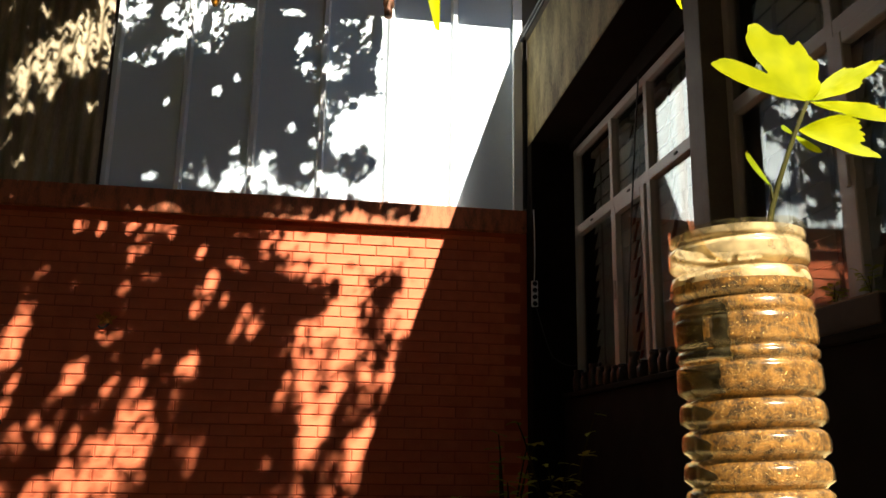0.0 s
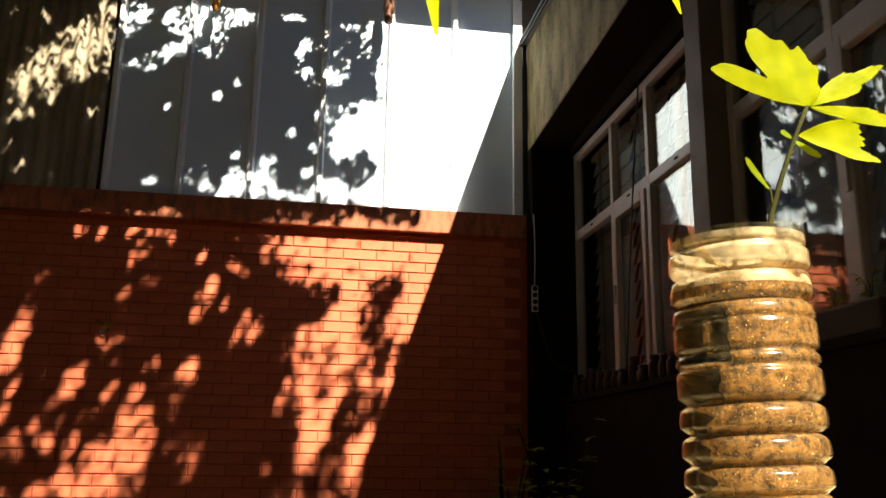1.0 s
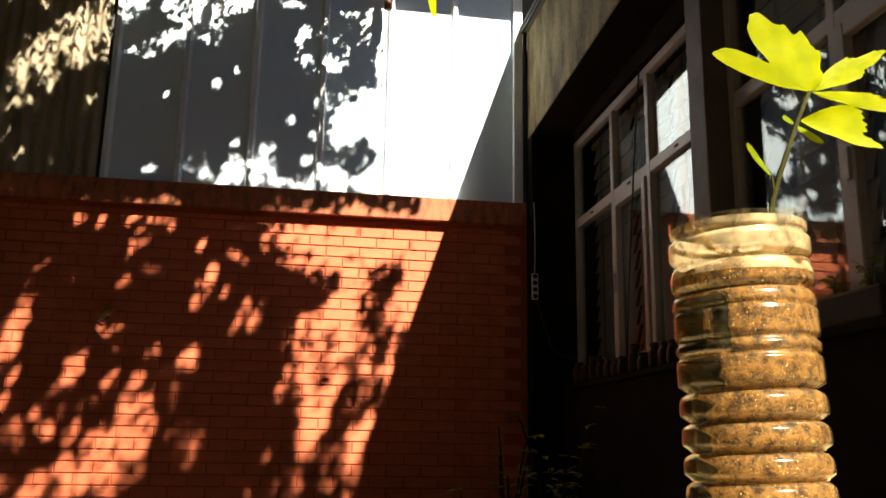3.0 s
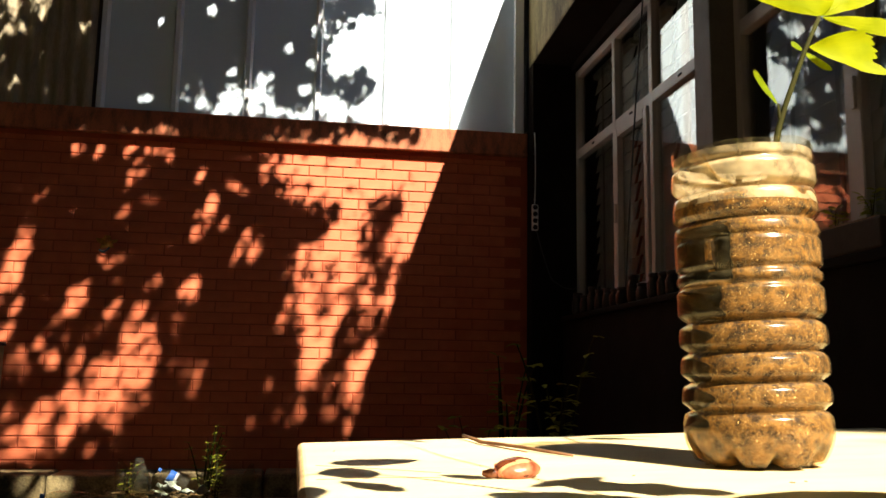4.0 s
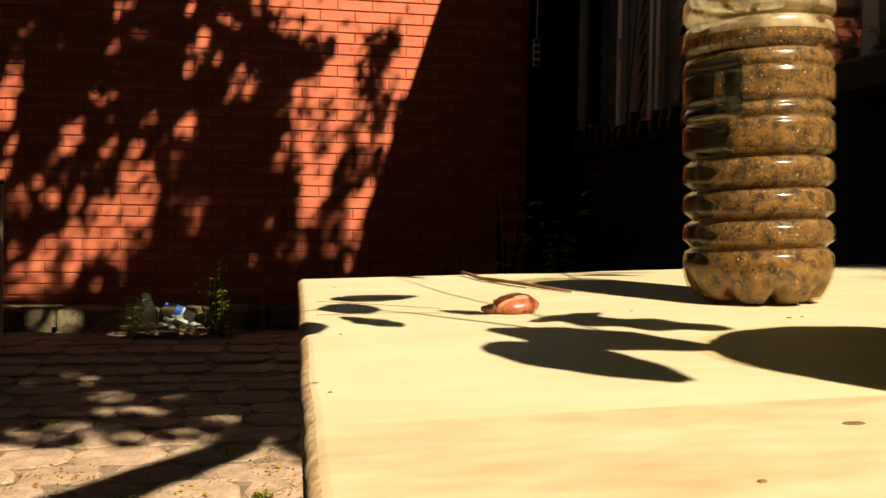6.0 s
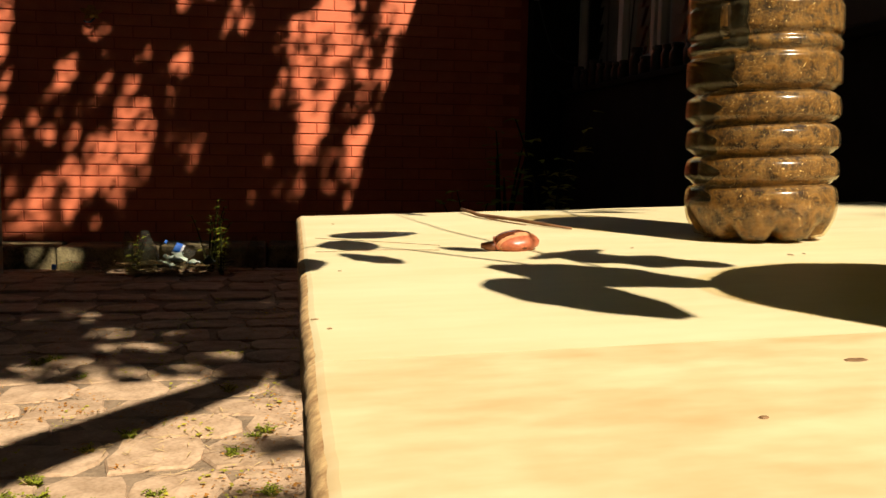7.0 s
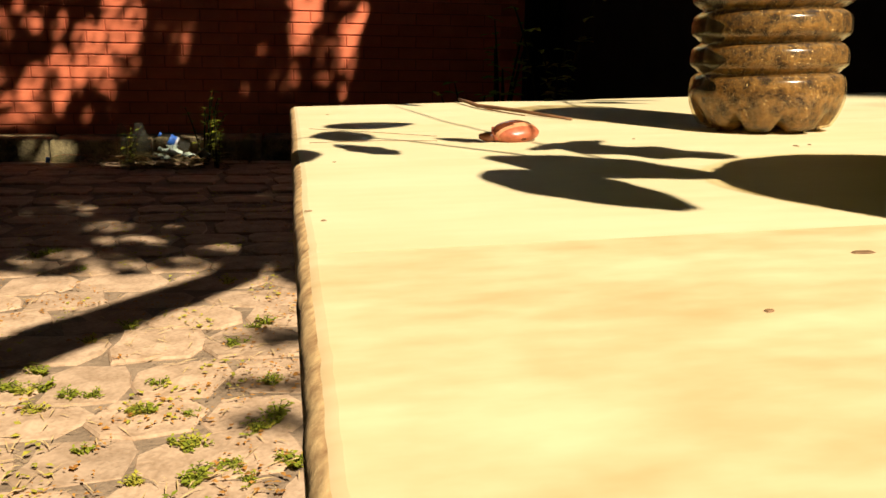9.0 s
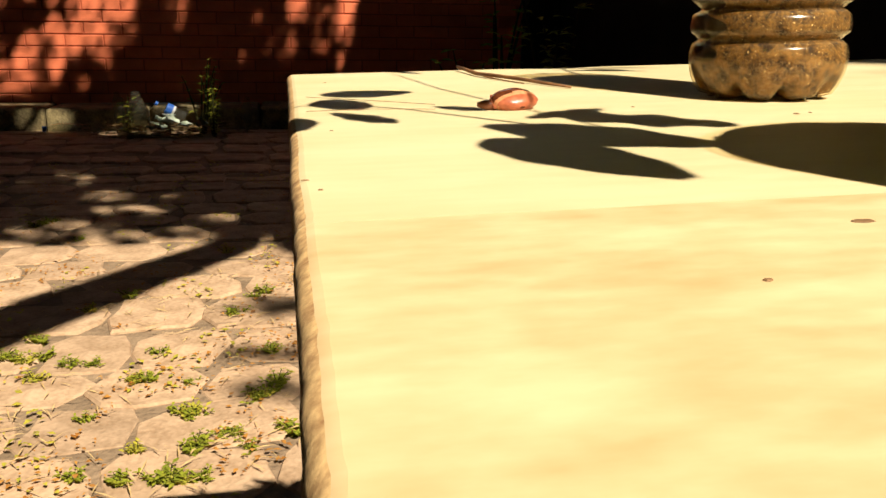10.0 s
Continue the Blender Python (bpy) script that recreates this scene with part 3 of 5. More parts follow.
litter_bottle(pose(-0.885, 5.32, 0.03, 0, 4, 0), 1.0, "crumpled clear plastic bottle standing in the litter", False)
litter_bottle(pose(-0.625, 5.40, 0.150, 0, -62, 8) @ Matrix.Scale(0.78, 4), 1.0, "clear plastic bottle with a blue wrap lying on the litter", True, True)
litter_bottle(pose(-1.165, 5.36, 0.075, 0, 84, 200), 1.1, "clear plastic bottle with a blue cap lying by the kerb")
litter_bottle(pose(-1.0, 5.5, 0.035, 5, -6, 0), 1.2, "crumpled clear plastic bottle by the kerb", False)
litter_bottle(pose(-0.876, 5.273, 0.005, 2, -3, 40) @ Matrix.Scale(1.75, 4), 0.62, "large ribbed clear plastic jug standing before the litter", False)
litter_bottle(pose(-0.95, 5.24, 0.03, -6, 3, 70), 0.8, "crumpled clear plastic bottle standing by the litter", False)
litter_bottle(pose(-0.30, 5.5, 0.035, 5, 9, 0), 1.0, "crumpled clear plastic bottle in the shade", False)
rl = random.Random(31)
for k in range(7):
    bm = bmesh.new()
    bmesh.ops.create_grid(bm, x_segments=6, y_segments=6, size=0.5)
    for v in bm.verts:
        v.co.z += 0.35 * noise.noise(v.co * 2.3 + Vector((k * 3.1, 0, 0)))
        v.co.x += 0.2 * noise.noise(v.co * 2.0 + Vector((0, k, 5)))
    bmesh.ops.scale(bm, verts=bm.verts, vec=(0.10, 0.06, 0.08))
    wr = part("wrapper", bm, LITTER, None, smooth=True)
    wr.matrix_world = pose(-0.66 + rl.uniform(-0.13, 0.13), 5.36 + rl.uniform(-0.08, 0.08), 0.105 + 0.009 * k, rl.uniform(-25, 25), rl.uniform(-25, 25), rl.uniform(0, 180))
    md = wr.modifiers.new("thick", "SOLIDIFY")
    md.thickness = 0.002
    tagged(wr, "crumpled white and green printed wrapper in the litter", "litter", "litter by the kerb")

stump = tagged(part("wooden_stake", tube([(-1.755, 5.42, -0.04), (-1.75, 5.42, 0.5), (-1.745, 5.42, 0.94)], [0.035, 0.035, 0.033], 10), EAVE),
               "pale weathered stake standing by the brick wall", "stake")
part("cap", tube([(-1.745, 5.42, 0.94), (-1.745, 5.42, 0.962)], [0.045, 0.042], 10), BLACK, stump, "dark flat cap")

withered = thing("withered_leaf", pose(-1.29, WALL_Y - 0.028, 1.645), "withered orange leaf caught on the brick wall", "leaf")
bm = bmesh.new()
ring_v = []
for k in range(14):
    a = 2 * math.pi * k / 14
    r = 0.05 * (1 + 0.35 * math.sin(5 * a))
    ring_v.append(bm.verts.new((r * math.cos(a) * 1.2, 0.02 * math.sin(2 * a) - 0.01, r * math.sin(a) * 0.8)))
cv = bm.verts.new((0, -0.015, 0))
for k in range(14):
    bm.faces.new((cv, ring_v[k], ring_v[(k + 1) % 14]))
part("blade", bm, DRY_LEAF, withered)
part("stalk", tube(bend((0.03, 0.0, -0.01), (-0.05, 0.01, -0.05), (0, -0.01, -0.03)), [0.006] * 11, 6), BLACK, withered)

# ---- table ----
TILT = pose(0, 0, 0.7525, 0, -1.718, 0)
table = thing("table", TILT, "pale sun-bleached wooden table with worn brown edges", "table")
T_X0, T_X1, T_Y0, T_Y1 = 0.004, 0.545, -0.12, 0.752
edges_y = [T_Y0, 0.02, 0.250, 0.535, T_Y1]
for a, b in zip(edges_y, edges_y[1:]):
    bm = box(T_X0, T_X1, a + 0.0002, b - 0.0002, -0.03, 0.0, 0)
    long_edges = [e for e in bm.edges if abs(e.verts[0].co.y - e.verts[1].co.y) > 0.05]
    bmesh.ops.bevel(bm, geom=long_edges, offset=0.0055, segments=4, affect="EDGES", profile=0.5)
    bmesh.ops.subdivide_edges(bm, edges=[e for e in bm.edges if abs(e.verts[0].co.y - e.verts[1].co.y) > 0.1 and e.verts[0].co.x < 0.02], cuts=60)
    for v in bm.verts:
        if v.co.x < T_X0 + 0.02:
            v.co.x += 0.0050 + 0.0042 * (0.73 - v.co.y) / 0.61
            v.co.x += 0.0006 * noise.noise(Vector((0, v.co.y * 140, v.co.z * 160))) + 0.0007 * noise.noise(Vector((3, v.co.y * 14, 0)))
    brd = part("board", bm, TABLE_WOOD if b > 0.3 else TABLE_WOOD_TAN, table)
    brd.data.materials.append(TABLE_EDGE)
    for p in brd.data.polygons:
        if abs(p.normal.x) > 0.25:
            p.material_index = 1
        p.use_smooth = abs(p.normal.x) > 0.02
    for e in brd.data.edges:
        e.use_edge_sharp = all(min(abs(brd.data.vertices[k].co.y - a), abs(brd.data.vertices[k].co.y - b)) < 0.0006 for k in e.vertices)
for lx, ly in ((0.05, -0.06), (0.495, -0.06), (0.05, 0.67), (0.495, 0.67)):
    zz = -0.768 if lx < 0.2 else -0.785
    part("leg", box(lx - 0.024, lx + 0.024, ly - 0.024, ly + 0.024, zz, -0.031, 0.003), TABLE_EDGE, table)
part("apron", box(0.04, 0.505, 0.664, 0.686, -0.1, -0.031, 0.002), TABLE_EDGE, table)
part("apron", box(0.04, 0.505, -0.076, -0.054, -0.1, -0.031, 0.002), TABLE_EDGE, table)
part("apron", box(0.04, 0.06, -0.03, 0.64, -0.1, -0.031, 0.002), TABLE_EDGE, table)
part("apron", box(0.485, 0.505, -0.03, 0.64, -0.1, -0.031, 0.002), TABLE_EDGE, table)
for kx, ky, ka, kb in ((0.1538, 0.2216, 0.0032, 0.0016), (0.106, 0.1828, 0.0011, 0.0009), (0.2545, 0.4182, 0.0013, 0.0022), 
                       (0.021, 0.291, 0.0009, 0.0007), (0.0165, 0.307, 0.0014, 0.0004), (0.036, 0.665, 0.0012, 0.0006),
                       (0.2631, 0.4205, 0.0008, 0.0012), (0.030, 0.418, 0.0010, 0.0003), (0.19, 0.466, 0.0010, 0.0008)):
    bm = lathe([(0.0003, 0.0003), (0.7, 0.00028), (1.0, 0.0)], 14, lambda a, z: 0.25 * noise.noise(Vector((math.cos(a) * 2, math.sin(a) * 2, kx * 50))))
    bmesh.ops.scale(bm, verts=bm.verts, vec=(ka, kb, 1))
    bmesh.ops.translate(bm, verts=bm.verts, vec=(kx, ky, 0.0001))
    part("knot", bm, KNOT, table, "small dark knot")


# ---- bottle pot with its seedling ----
def on_table(x, y, rz=0):
    return TILT @ pose(x, y, 0, 0, 0, rz)


GROOVES = ((0.034, 0.0040, 0.0024), (0.051, 0.0042, 0.0026), (0.069, 0.0040, 0.0026), (0.0875, 0.0040, 0.0026), (0.1085, 0.0022, 0.0018),
           (0.1175, 0.0024, 0.0018), (0.137, 0.0014, 0.0016), (0.149, 0.0032, 0.0022), (0.168, 0.0030, 0.0024), (0.184, 0.0022, 0.0018))


def bottle_radius(h, R):
    r = R
    if h < 0.022:
        q = 1 - h / 0.022
        r -= R * 0.20 * q * q
    for g, depth, wide in GROOVES:
        r -= depth * math.exp(-abs((h - g) / wide) ** 2.6)
        if depth > 0.0028 and 0 < g - h < 0.010:      # the shoulder under each groove slopes outwards
            r -= 0.0024 * (1 - (g - h) / 0.010) ** 1.6
    if h > 0.184:
        r -= 0.0012
    return r


def petal(a, h):
    """Foot lobes at the base."""
    return -0.0040 * max(0, 1 - h / 0.019) * abs(math.cos(4.5 * a + 0.3)) ** 8


def bottle_pot(m, R, top, label, seed, fill=0.166):
    pot = thing("plant_pot", m, label, "plant pot")
    hs = [0.0, 0.0015] + [0.003 + 0.00115 * k for k in range(int((top - 0.003) / 0.00115))]

    def wave(a, h):
        return petal(a, h) + 0.00045 * noise.noise(Vector((math.cos(a) * 2.2, math.sin(a) * 2.2, h * 40 + seed)))

    bm = lathe([(0.0006, 0.003)] + [(bottle_radius(h, R) if h > 0.002 else R * 0.72, h) for h in hs], 96, wave)
    for v in bm.verts:            # uneven cut at the rim
        if v.co.z > top - 0.012:
            a = math.atan2(v.co.y, v.co.x)
            v.co.z += (v.co.z - top + 0.012) / 0.012 * (0.0022 * noise.noise(Vector((math.cos(a) * 2.5, math.sin(a) * 2.5, seed))) + 0.0012 * math.sin(3 * a))
    for v in bm.verts:            # scalloped foot
        if v.co.z < 0.014:
            a = math.atan2(v.co.y, v.co.x)
            v.co.z += 0.0058 * (1 - v.co.z / 0.014) * abs(math.cos(4.5 * a + 0.3)) ** 8
    part("shell", bm, PLASTIC, pot, "ribbed dusty clear plastic", smooth=True)

    def rise(q, lo, hi, soft):
        return max(0.0, min(1.0, (q - lo) / soft, (hi - q) / soft))

    def grain(a, h):
        side = math.degrees(a) % 360 + 8 * noise.noise(Vector((h * 130, 3.0, 0)))
        void = rise(side, 128, 209, 5) * rise(h, 0.1105, 0.1445, 0.003) if fill < 0.18 else 0.0
        void *= 1 - 0.85 * rise(side, 177, 200, 7) * rise(h, 0.114, 0.141, 0.003)
        hollow = rise(side, 128, 200, 5) * rise(h, 0.0890, 0.1085, 0.003) if fill < 0.18 else 0.0
        void = max(void, hollow * (1 - 0.7 * rise(side, 172, 188, 8) * rise(h, 0.091, 0.105, 0.003)))
        edge = 178 + 12 * noise.noise(Vector((h * 160, 8.0, 0))) + 9 * math.sin(h * 350)
        slack = rise(side, 90, edge, 4) * rise(h, 0.022, 0.104, 0.004) if fill < 0.18 else 0.0
        return petal(a, h) - 0.018 * void - 0.0065 * slack - 0.0007 - 0.0010 * max(0, noise.noise(Vector((math.cos(a) * 3, math.sin(a) * 3, h * 70 + seed))))

    bm = lathe([(0.0006, 0.004)] + [(bottle_radius(h, R) - 0.0004 if h > 0.002 else R * 0.70, h + 0.001) for h in hs if h < fill], 160, grain)
    for v in bm.verts:
        if v.co.z < 0.014:
            a = math.atan2(v.co.y, v.co.x)
            v.co.z += 0.0058 * (1 - v.co.z / 0.014) * abs(math.cos(4.5 * a + 0.3)) ** 8
        if v.co.z > fill - 0.02:
            v.co.z += (v.co.z - fill + 0.02) / 0.02 * (0.09 * v.co.x + 0.002 * noise.noise(v.co * 90))
    bm.verts.index_update()
    rim = [v for v in bm.verts if len(v.link_faces) == 2 and v.co.z > fill - 0.015]
    c = bm.verts.new((0, 0, fill + 0.004))
    rim.sort(key=lambda v: math.atan2(v.co.y, v.co.x))
    for i in range(len(rim)):
        bm.faces.new((c, rim[i], rim[(i + 1) % len(rim)]))
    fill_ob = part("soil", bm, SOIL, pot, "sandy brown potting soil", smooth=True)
    fill_ob.data.materials.append(SHADED_DAMP_SOIL)
    # hollows and the slack side: damp soil with their shade painted in
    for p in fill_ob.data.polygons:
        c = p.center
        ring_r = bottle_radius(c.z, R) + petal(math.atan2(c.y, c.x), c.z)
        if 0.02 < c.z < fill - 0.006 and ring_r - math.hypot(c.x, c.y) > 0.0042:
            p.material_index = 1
    if fill < 0.18:
        film = lathe([(bottle_radius(h, R) - 0.0007, h) for h in hs if fill - 0.008 < h < top - 0.004], 96, wave)
        part("mud_film", film, MUD_FILM, pot, "pale dried mud film inside the plastic", smooth=True)
    return pot


def lobed_leaf(lobes, curl=0.0, cup=0.0, steps=84):
    """A leaf blade in the plane of x and z with its stalk end at the origin. lobes: (direction in degrees, length, half width in degrees)."""
    bm = bmesh.new()
    a0 = min(d - 1.5 * w for d, ln, w in lobes)
    a1 = max(d + 1.5 * w for d, ln, w in lobes)
    rows, rings = [], 7
    for i in range(steps + 1):
        a = a0 + (a1 - a0) * i / steps
        r = sum((ln * math.exp(-abs((a - d) / w) ** 2.4)) ** 4 for d, ln, w in lobes) ** 0.25
        r *= 1 + 0.025 * math.sin(i * 0.85) + 0.012 * math.sin(i * 1.7)
        col = []
        for j in range(1, rings + 1):
            q = r * j / rings
            x, z = q * math.cos(radians(a)), q * math.sin(radians(a))
            mid = (i / steps - 0.5) * 2
            col.append(bm.verts.new((x, -curl * q * q * 12 + cup * mid * mid * q + 0.0012 * noise.noise(Vector((x * 70, 0, z * 70))), z)))
        rows.append(col)
    base = bm.verts.new((0, 0, 0))
    for a, b in zip(rows, rows[1:]):
        bm.faces.new((base, a[0], b[0]))
        for j in range(rings - 1):
            bm.faces.new((a[j], a[j + 1], b[j + 1], b[j]))
    return bm


def add_leaf(plant, at, lobes, rx=0, ry=0, rz=0, curl=0.0, cup=0.0, name="leaf", material=SEEDLING_LEAF):
    ob = part(name, lobed_leaf(lobes, curl, cup), material, plant, smooth=True)
    ob.matrix_local = pose(*at, rx, ry, rz)
    return ob


BX, BY = 0.2803, 0.4955
pot = bottle_pot(on_table(BX, BY, 20) @ Matrix.Scale(0.97, 4), 0.044, 0.1965, "cut ribbed plastic bottle filled with sandy soil as a pot", 1.3)
sliver = part("torn_film", tube(bend((-0.036, -0.021, 0.188), (-0.027, -0.030, 0.170), (-0.002, -0.003, -0.004)) + bend((-0.025, -0.031, 0.168), (-0.014, -0.036, 0.164), (0, 0, -0.002)),
              [0.0008] * 22, 6), PLASTIC, pot, "bright torn strip of plastic film")
sliver.matrix_local = pose(0, 0, 0, 0, 0, -20)
oak = thing("oak_seedling", pose(BX, BY, 0.900), "yellow-green lobed oak seedling growing in the bottle", "seedling")
part("stem", tube([(0.006, 0, -0.012), (0.013, 0, 0.03), (0.0205, 0, 0.067), (0.0270, 0, 0.086), (0.034, 0, 0.1035), (0.0416, 0, 0.1219), (0.0526, 0, 0.145)],
                  [0.0022, 0.0021, 0.0019, 0.0018, 0.0016, 0.0014, 0.0013], 8), STEM, oak, smooth=True)
TOP = (0.0526, 0, 0.145)
add_leaf(oak, TOP, [(158, 0.0690, 12.5), (133, 0.0540, 15), (124, 0.0620, 14), (110, 0.0490, 15), (93, 0.0430, 15), (75, 0.0330, 17), (55, 0.0190, 20)], 0, 0, 0, 0.0, 0.1)
add_leaf(oak, (0.053, 0.001, 0.146), [(30, 0.068, 8), (39, 0.044, 10), (21, 0.045, 8)], -10, 0, 0, 0.1)
add_leaf(oak, (0.053, -0.002, 0.144), [(-7, 0.074, 7), (0, 0.05, 8)], 0, 0, 6, 0.2)
add_leaf(oak, (0.0416, -0.004, 0.1219), [(16, 0.040, 14), (-17, 0.055, 9), (6, 0.042, 13), (-5, 0.045, 13)], 0, 0, 0, 0.1, -0.1)
add_leaf(oak, (0.042, 0.003, 0.122), [(150, 0.010, 25), (-32, 0.022, 16)], 0, 0, 0, 0.1, material=OLD_LEAF)
add_leaf(oak, (0.0212, 0.0, 0.0831), [(130, 0.027, 10)], 0, 0, 0, 0.3, material=OLD_LEAF)
part("bud", tube([(0.0225, 0, 0.070), (0.0215, 0, 0.077), (0.0212, 0, 0.084)], [0.0012, 0.0011, 0.0009], 6), STEM, oak)

# second pot and its tall seedling, which lean their shade across the table
P2X, P2Y = 0.306, 0.1565
bottle_pot(on_table(P2X, P2Y, 50), 0.070, 0.196, "wide cut plastic bottle filled with sandy soil", 7.7, 0.188)
oak2 = thing("oak_seedling", None, "tall yellow-green oak seedling with arching leaves", "seedling")
oak2.location = (P2X, P2Y, 0.94)
part("stem", tube([(0, 0, -0.01), (-0.015, -0.01, 0.03), (-0.035, -0.03, 0.07), (-0.05, -0.04, 0.105)], [0.0028, 0.0026, 0.0023, 0.002], 8), STEM, oak2, smooth=True)
part("branch", tube([(-0.035, -0.03, 0.07), (-0.09, 0.02, 0.10), (-0.135, 0.085, 0.112), (-0.17, 0.125, 0.10)], [0.0019, 0.0016, 0.0013, 0.001], 8), STEM, oak2, smooth=True)


def long_leaf(plant, base, tip, half, droop=0.006, wave=0.18, fore=1.0):
    """A leaf blade from base to tip (world places) that lies nearly flat, with a wavy margin."""
    bm = bmesh.new()
    o = Vector(plant.location)
    a, b = Vector(base) - o, Vector(tip) - o
    d = b - a
    side = d.cross(Vector((-0.3, 0.8, -1.0))).normalized()
    up = side.cross(d).normalized()
    rows = []
    n = 18
    for i in range(n + 1):
        t = i / n
        w = half * (math.sin(math.pi * min(t ** fore * 0.94 + 0.03, 1)) ** 0.75) * (1 + wave * math.sin(t * 19))
        c = a + d * t + up * droop * (4 * t * (1 - t))
        rows.append([bm.verts.new(c + side * w * q + up * 0.15 * w * abs(q)) for q in (-1, -0.5, 0, 0.5, 1)])
    for p, q in zip(rows, rows[1:]):
        for k in range(4):
            bm.faces.new((p[k], p[k + 1], q[k + 1], q[k]))
    return part("leaf", bm, SEEDLING_LEAF, plant, smooth=True)


def lifted(x, y, h):
    """The place h above the table top whose shade falls on the table at (x, y)."""
    return Vector((x, y, 0.7525 + 0.030 * x)) + STEP * h


long_leaf(oak2, lifted(0.0930, 0.3790, 0.30), lifted(0.1360, 0.282, 0.29), 0.0220, 0.004, 0.04, 0.7)
long_leaf(oak2, lifted(0.1760, 0.340, 0.27), lifted(0.0990, 0.4185, 0.29), 0.0240, 0.004, 0.08, 1.1)
long_leaf(oak2, lifted(0.2090, 0.390, 0.30), lifted(0.1330, 0.4520, 0.31), 0.0170, 0.004, 0.22)
long_leaf(oak2, lifted(0.1250, 0.437, 0.29), lifted(0.1720, 0.4650, 0.31), 0.0075, 0.004, 0.15)
long_leaf(oak2, lifted(0.0310, 0.5745, 0.30), lifted(0.0875, 0.5850, 0.29), 0.0165, 0.004, 0.04, 0.8)
long_leaf(oak2, lifted(0.0560, 0.5220, 0.27), lifted(0.0215, 0.5230, 0.27), 0.0220, 0.004, 0.05)
long_leaf(oak2, lifted(0.0330, 0.4850, 0.265), lifted(0.0612, 0.4370, 0.26), 0.0095, 0.004, 0.12)
long_leaf(oak2, lifted(0.1130, 0.4740, 0.30), lifted(0.0880, 0.4990, 0.30), 0.0075, 0.003, 0.15)
long_leaf(oak2, lifted(-0.0250, 0.448, 0.30), lifted(0.0240, 0.4535, 0.30), 0.0250, 0.003, 0.05)
long_leaf(oak2, (0.0390, 0.260, 1.035), (0.0453, 0.260, 0.9475), 0.0048, 0.002, 0.10)
long_leaf(oak2, (0.2160, 0.450, 1.130), (0.2243, 0.450, 1.0775), 0.0058, 0.002, 0.10)
part("branch", tube([tuple(Vector(p) - Vector(oak2.location)) for p in ((0.255, 0.118, 1.045), (0.238, 0.27, 1.135), (0.2160, 0.450, 1.130))], [0.0014, 0.001, 0.0006], 6), STEM, oak2)
part("branch", tube([tuple(Vector(p) - Vector(oak2.location)) for p in ((0.135, 0.28, 1.04), (0.09, 0.262, 1.05), (0.0390, 0.260, 1.035))], [0.001, 0.0008, 0.0006], 6), STEM, oak2)

# ---- snail and twig on the table ----
snail = thing("snail", on_table(0.1245, 0.4755, 4) @ Matrix.Scale(1.06, 4), "small brown banded snail on the table", "snail")
sp = bmesh.new()
na, nb = 40, 26
rings = []
for i in range(1, nb):
    th = math.pi * i / nb
    rings.append([sp.verts.new((0.0130 * math.sin(th) * math.cos(2 * math.pi * k / na) * (1 + 0.06 * math.sin(2 * math.pi * k / na + th * 2)),
                                -0.0100 * math.cos(th),
                                0.0068 * math.sin(th) * math.sin(2 * math.pi * k / na) * (1 + 0.05 * math.cos(th * 3)))) for k in range(na)])
front, back = sp.verts.new((0, -0.0100, 0)), sp.verts.new((0, 0.0100, 0))
for k in range(na):
    sp.faces.new((front, rings[0][(k + 1) % na], rings[0][k]))
    sp.faces.new((back, rings[-1][k], rings[-1][(k + 1) % na]))
for i, (a, b) in enumerate(zip(rings, rings[1:])):
    for k in range(na):
        f = sp.faces.new((a[k], a[(k + 1) % na], b[(k + 1) % na], b[k]))
        q = i + 3.0 * k / na
        f.material_index = 2 if q < 9.5 else 1 if q < 11.8 else 0
for v in sp.verts:        # growth ridges and the flat underside
    v.co *= 1 + 0.012 * math.sin(math.atan2(v.co.z, v.co.x) * 26)
    v.co.z = max(v.co.z, -0.0050)
bmesh.ops.rotate(sp, verts=sp.verts, cent=(0, 0, 0), matrix=Matrix.Rotation(radians(22), 3, "X") @ Matrix.Rotation(radians(12), 3, "Z"))
bmesh.ops.scale(sp, verts=sp.verts, vec=(0.94, 0.86, 0.77))
bmesh.ops.translate(sp, verts=sp.verts, vec=(0.003, 0.0, 0.0043))
bmesh.ops.recalc_face_normals(sp, faces=sp.faces)
shell = part("shell", sp, SHELL, snail, "glossy brown shell with pale bands", smooth=True)
shell.data.materials.append(SHELL_BAND)
shell.data.materials.append(SHELL_LIP)
part("foot", tube([(0.012, 0, 0.0012), (0.004, 0, 0.002), (-0.006, 0, 0.0022), (-0.012, 0, 0.0026), (-0.0155, 0, 0.003)], [0.0008, 0.0026, 0.0028, 0.0024, 0.0012], 10), SNAIL_SKIN, snail, smooth=True)
part("lip", tube([(-0.0075, -0.004, 0.0012), (-0.0088, -0.001, 0.0045), (-0.0080, 0.002, 0.0068)], [0.0008, 0.0009, 0.0007], 8), SHELL_LIP, shell, "paler curled shell lip", smooth=True)

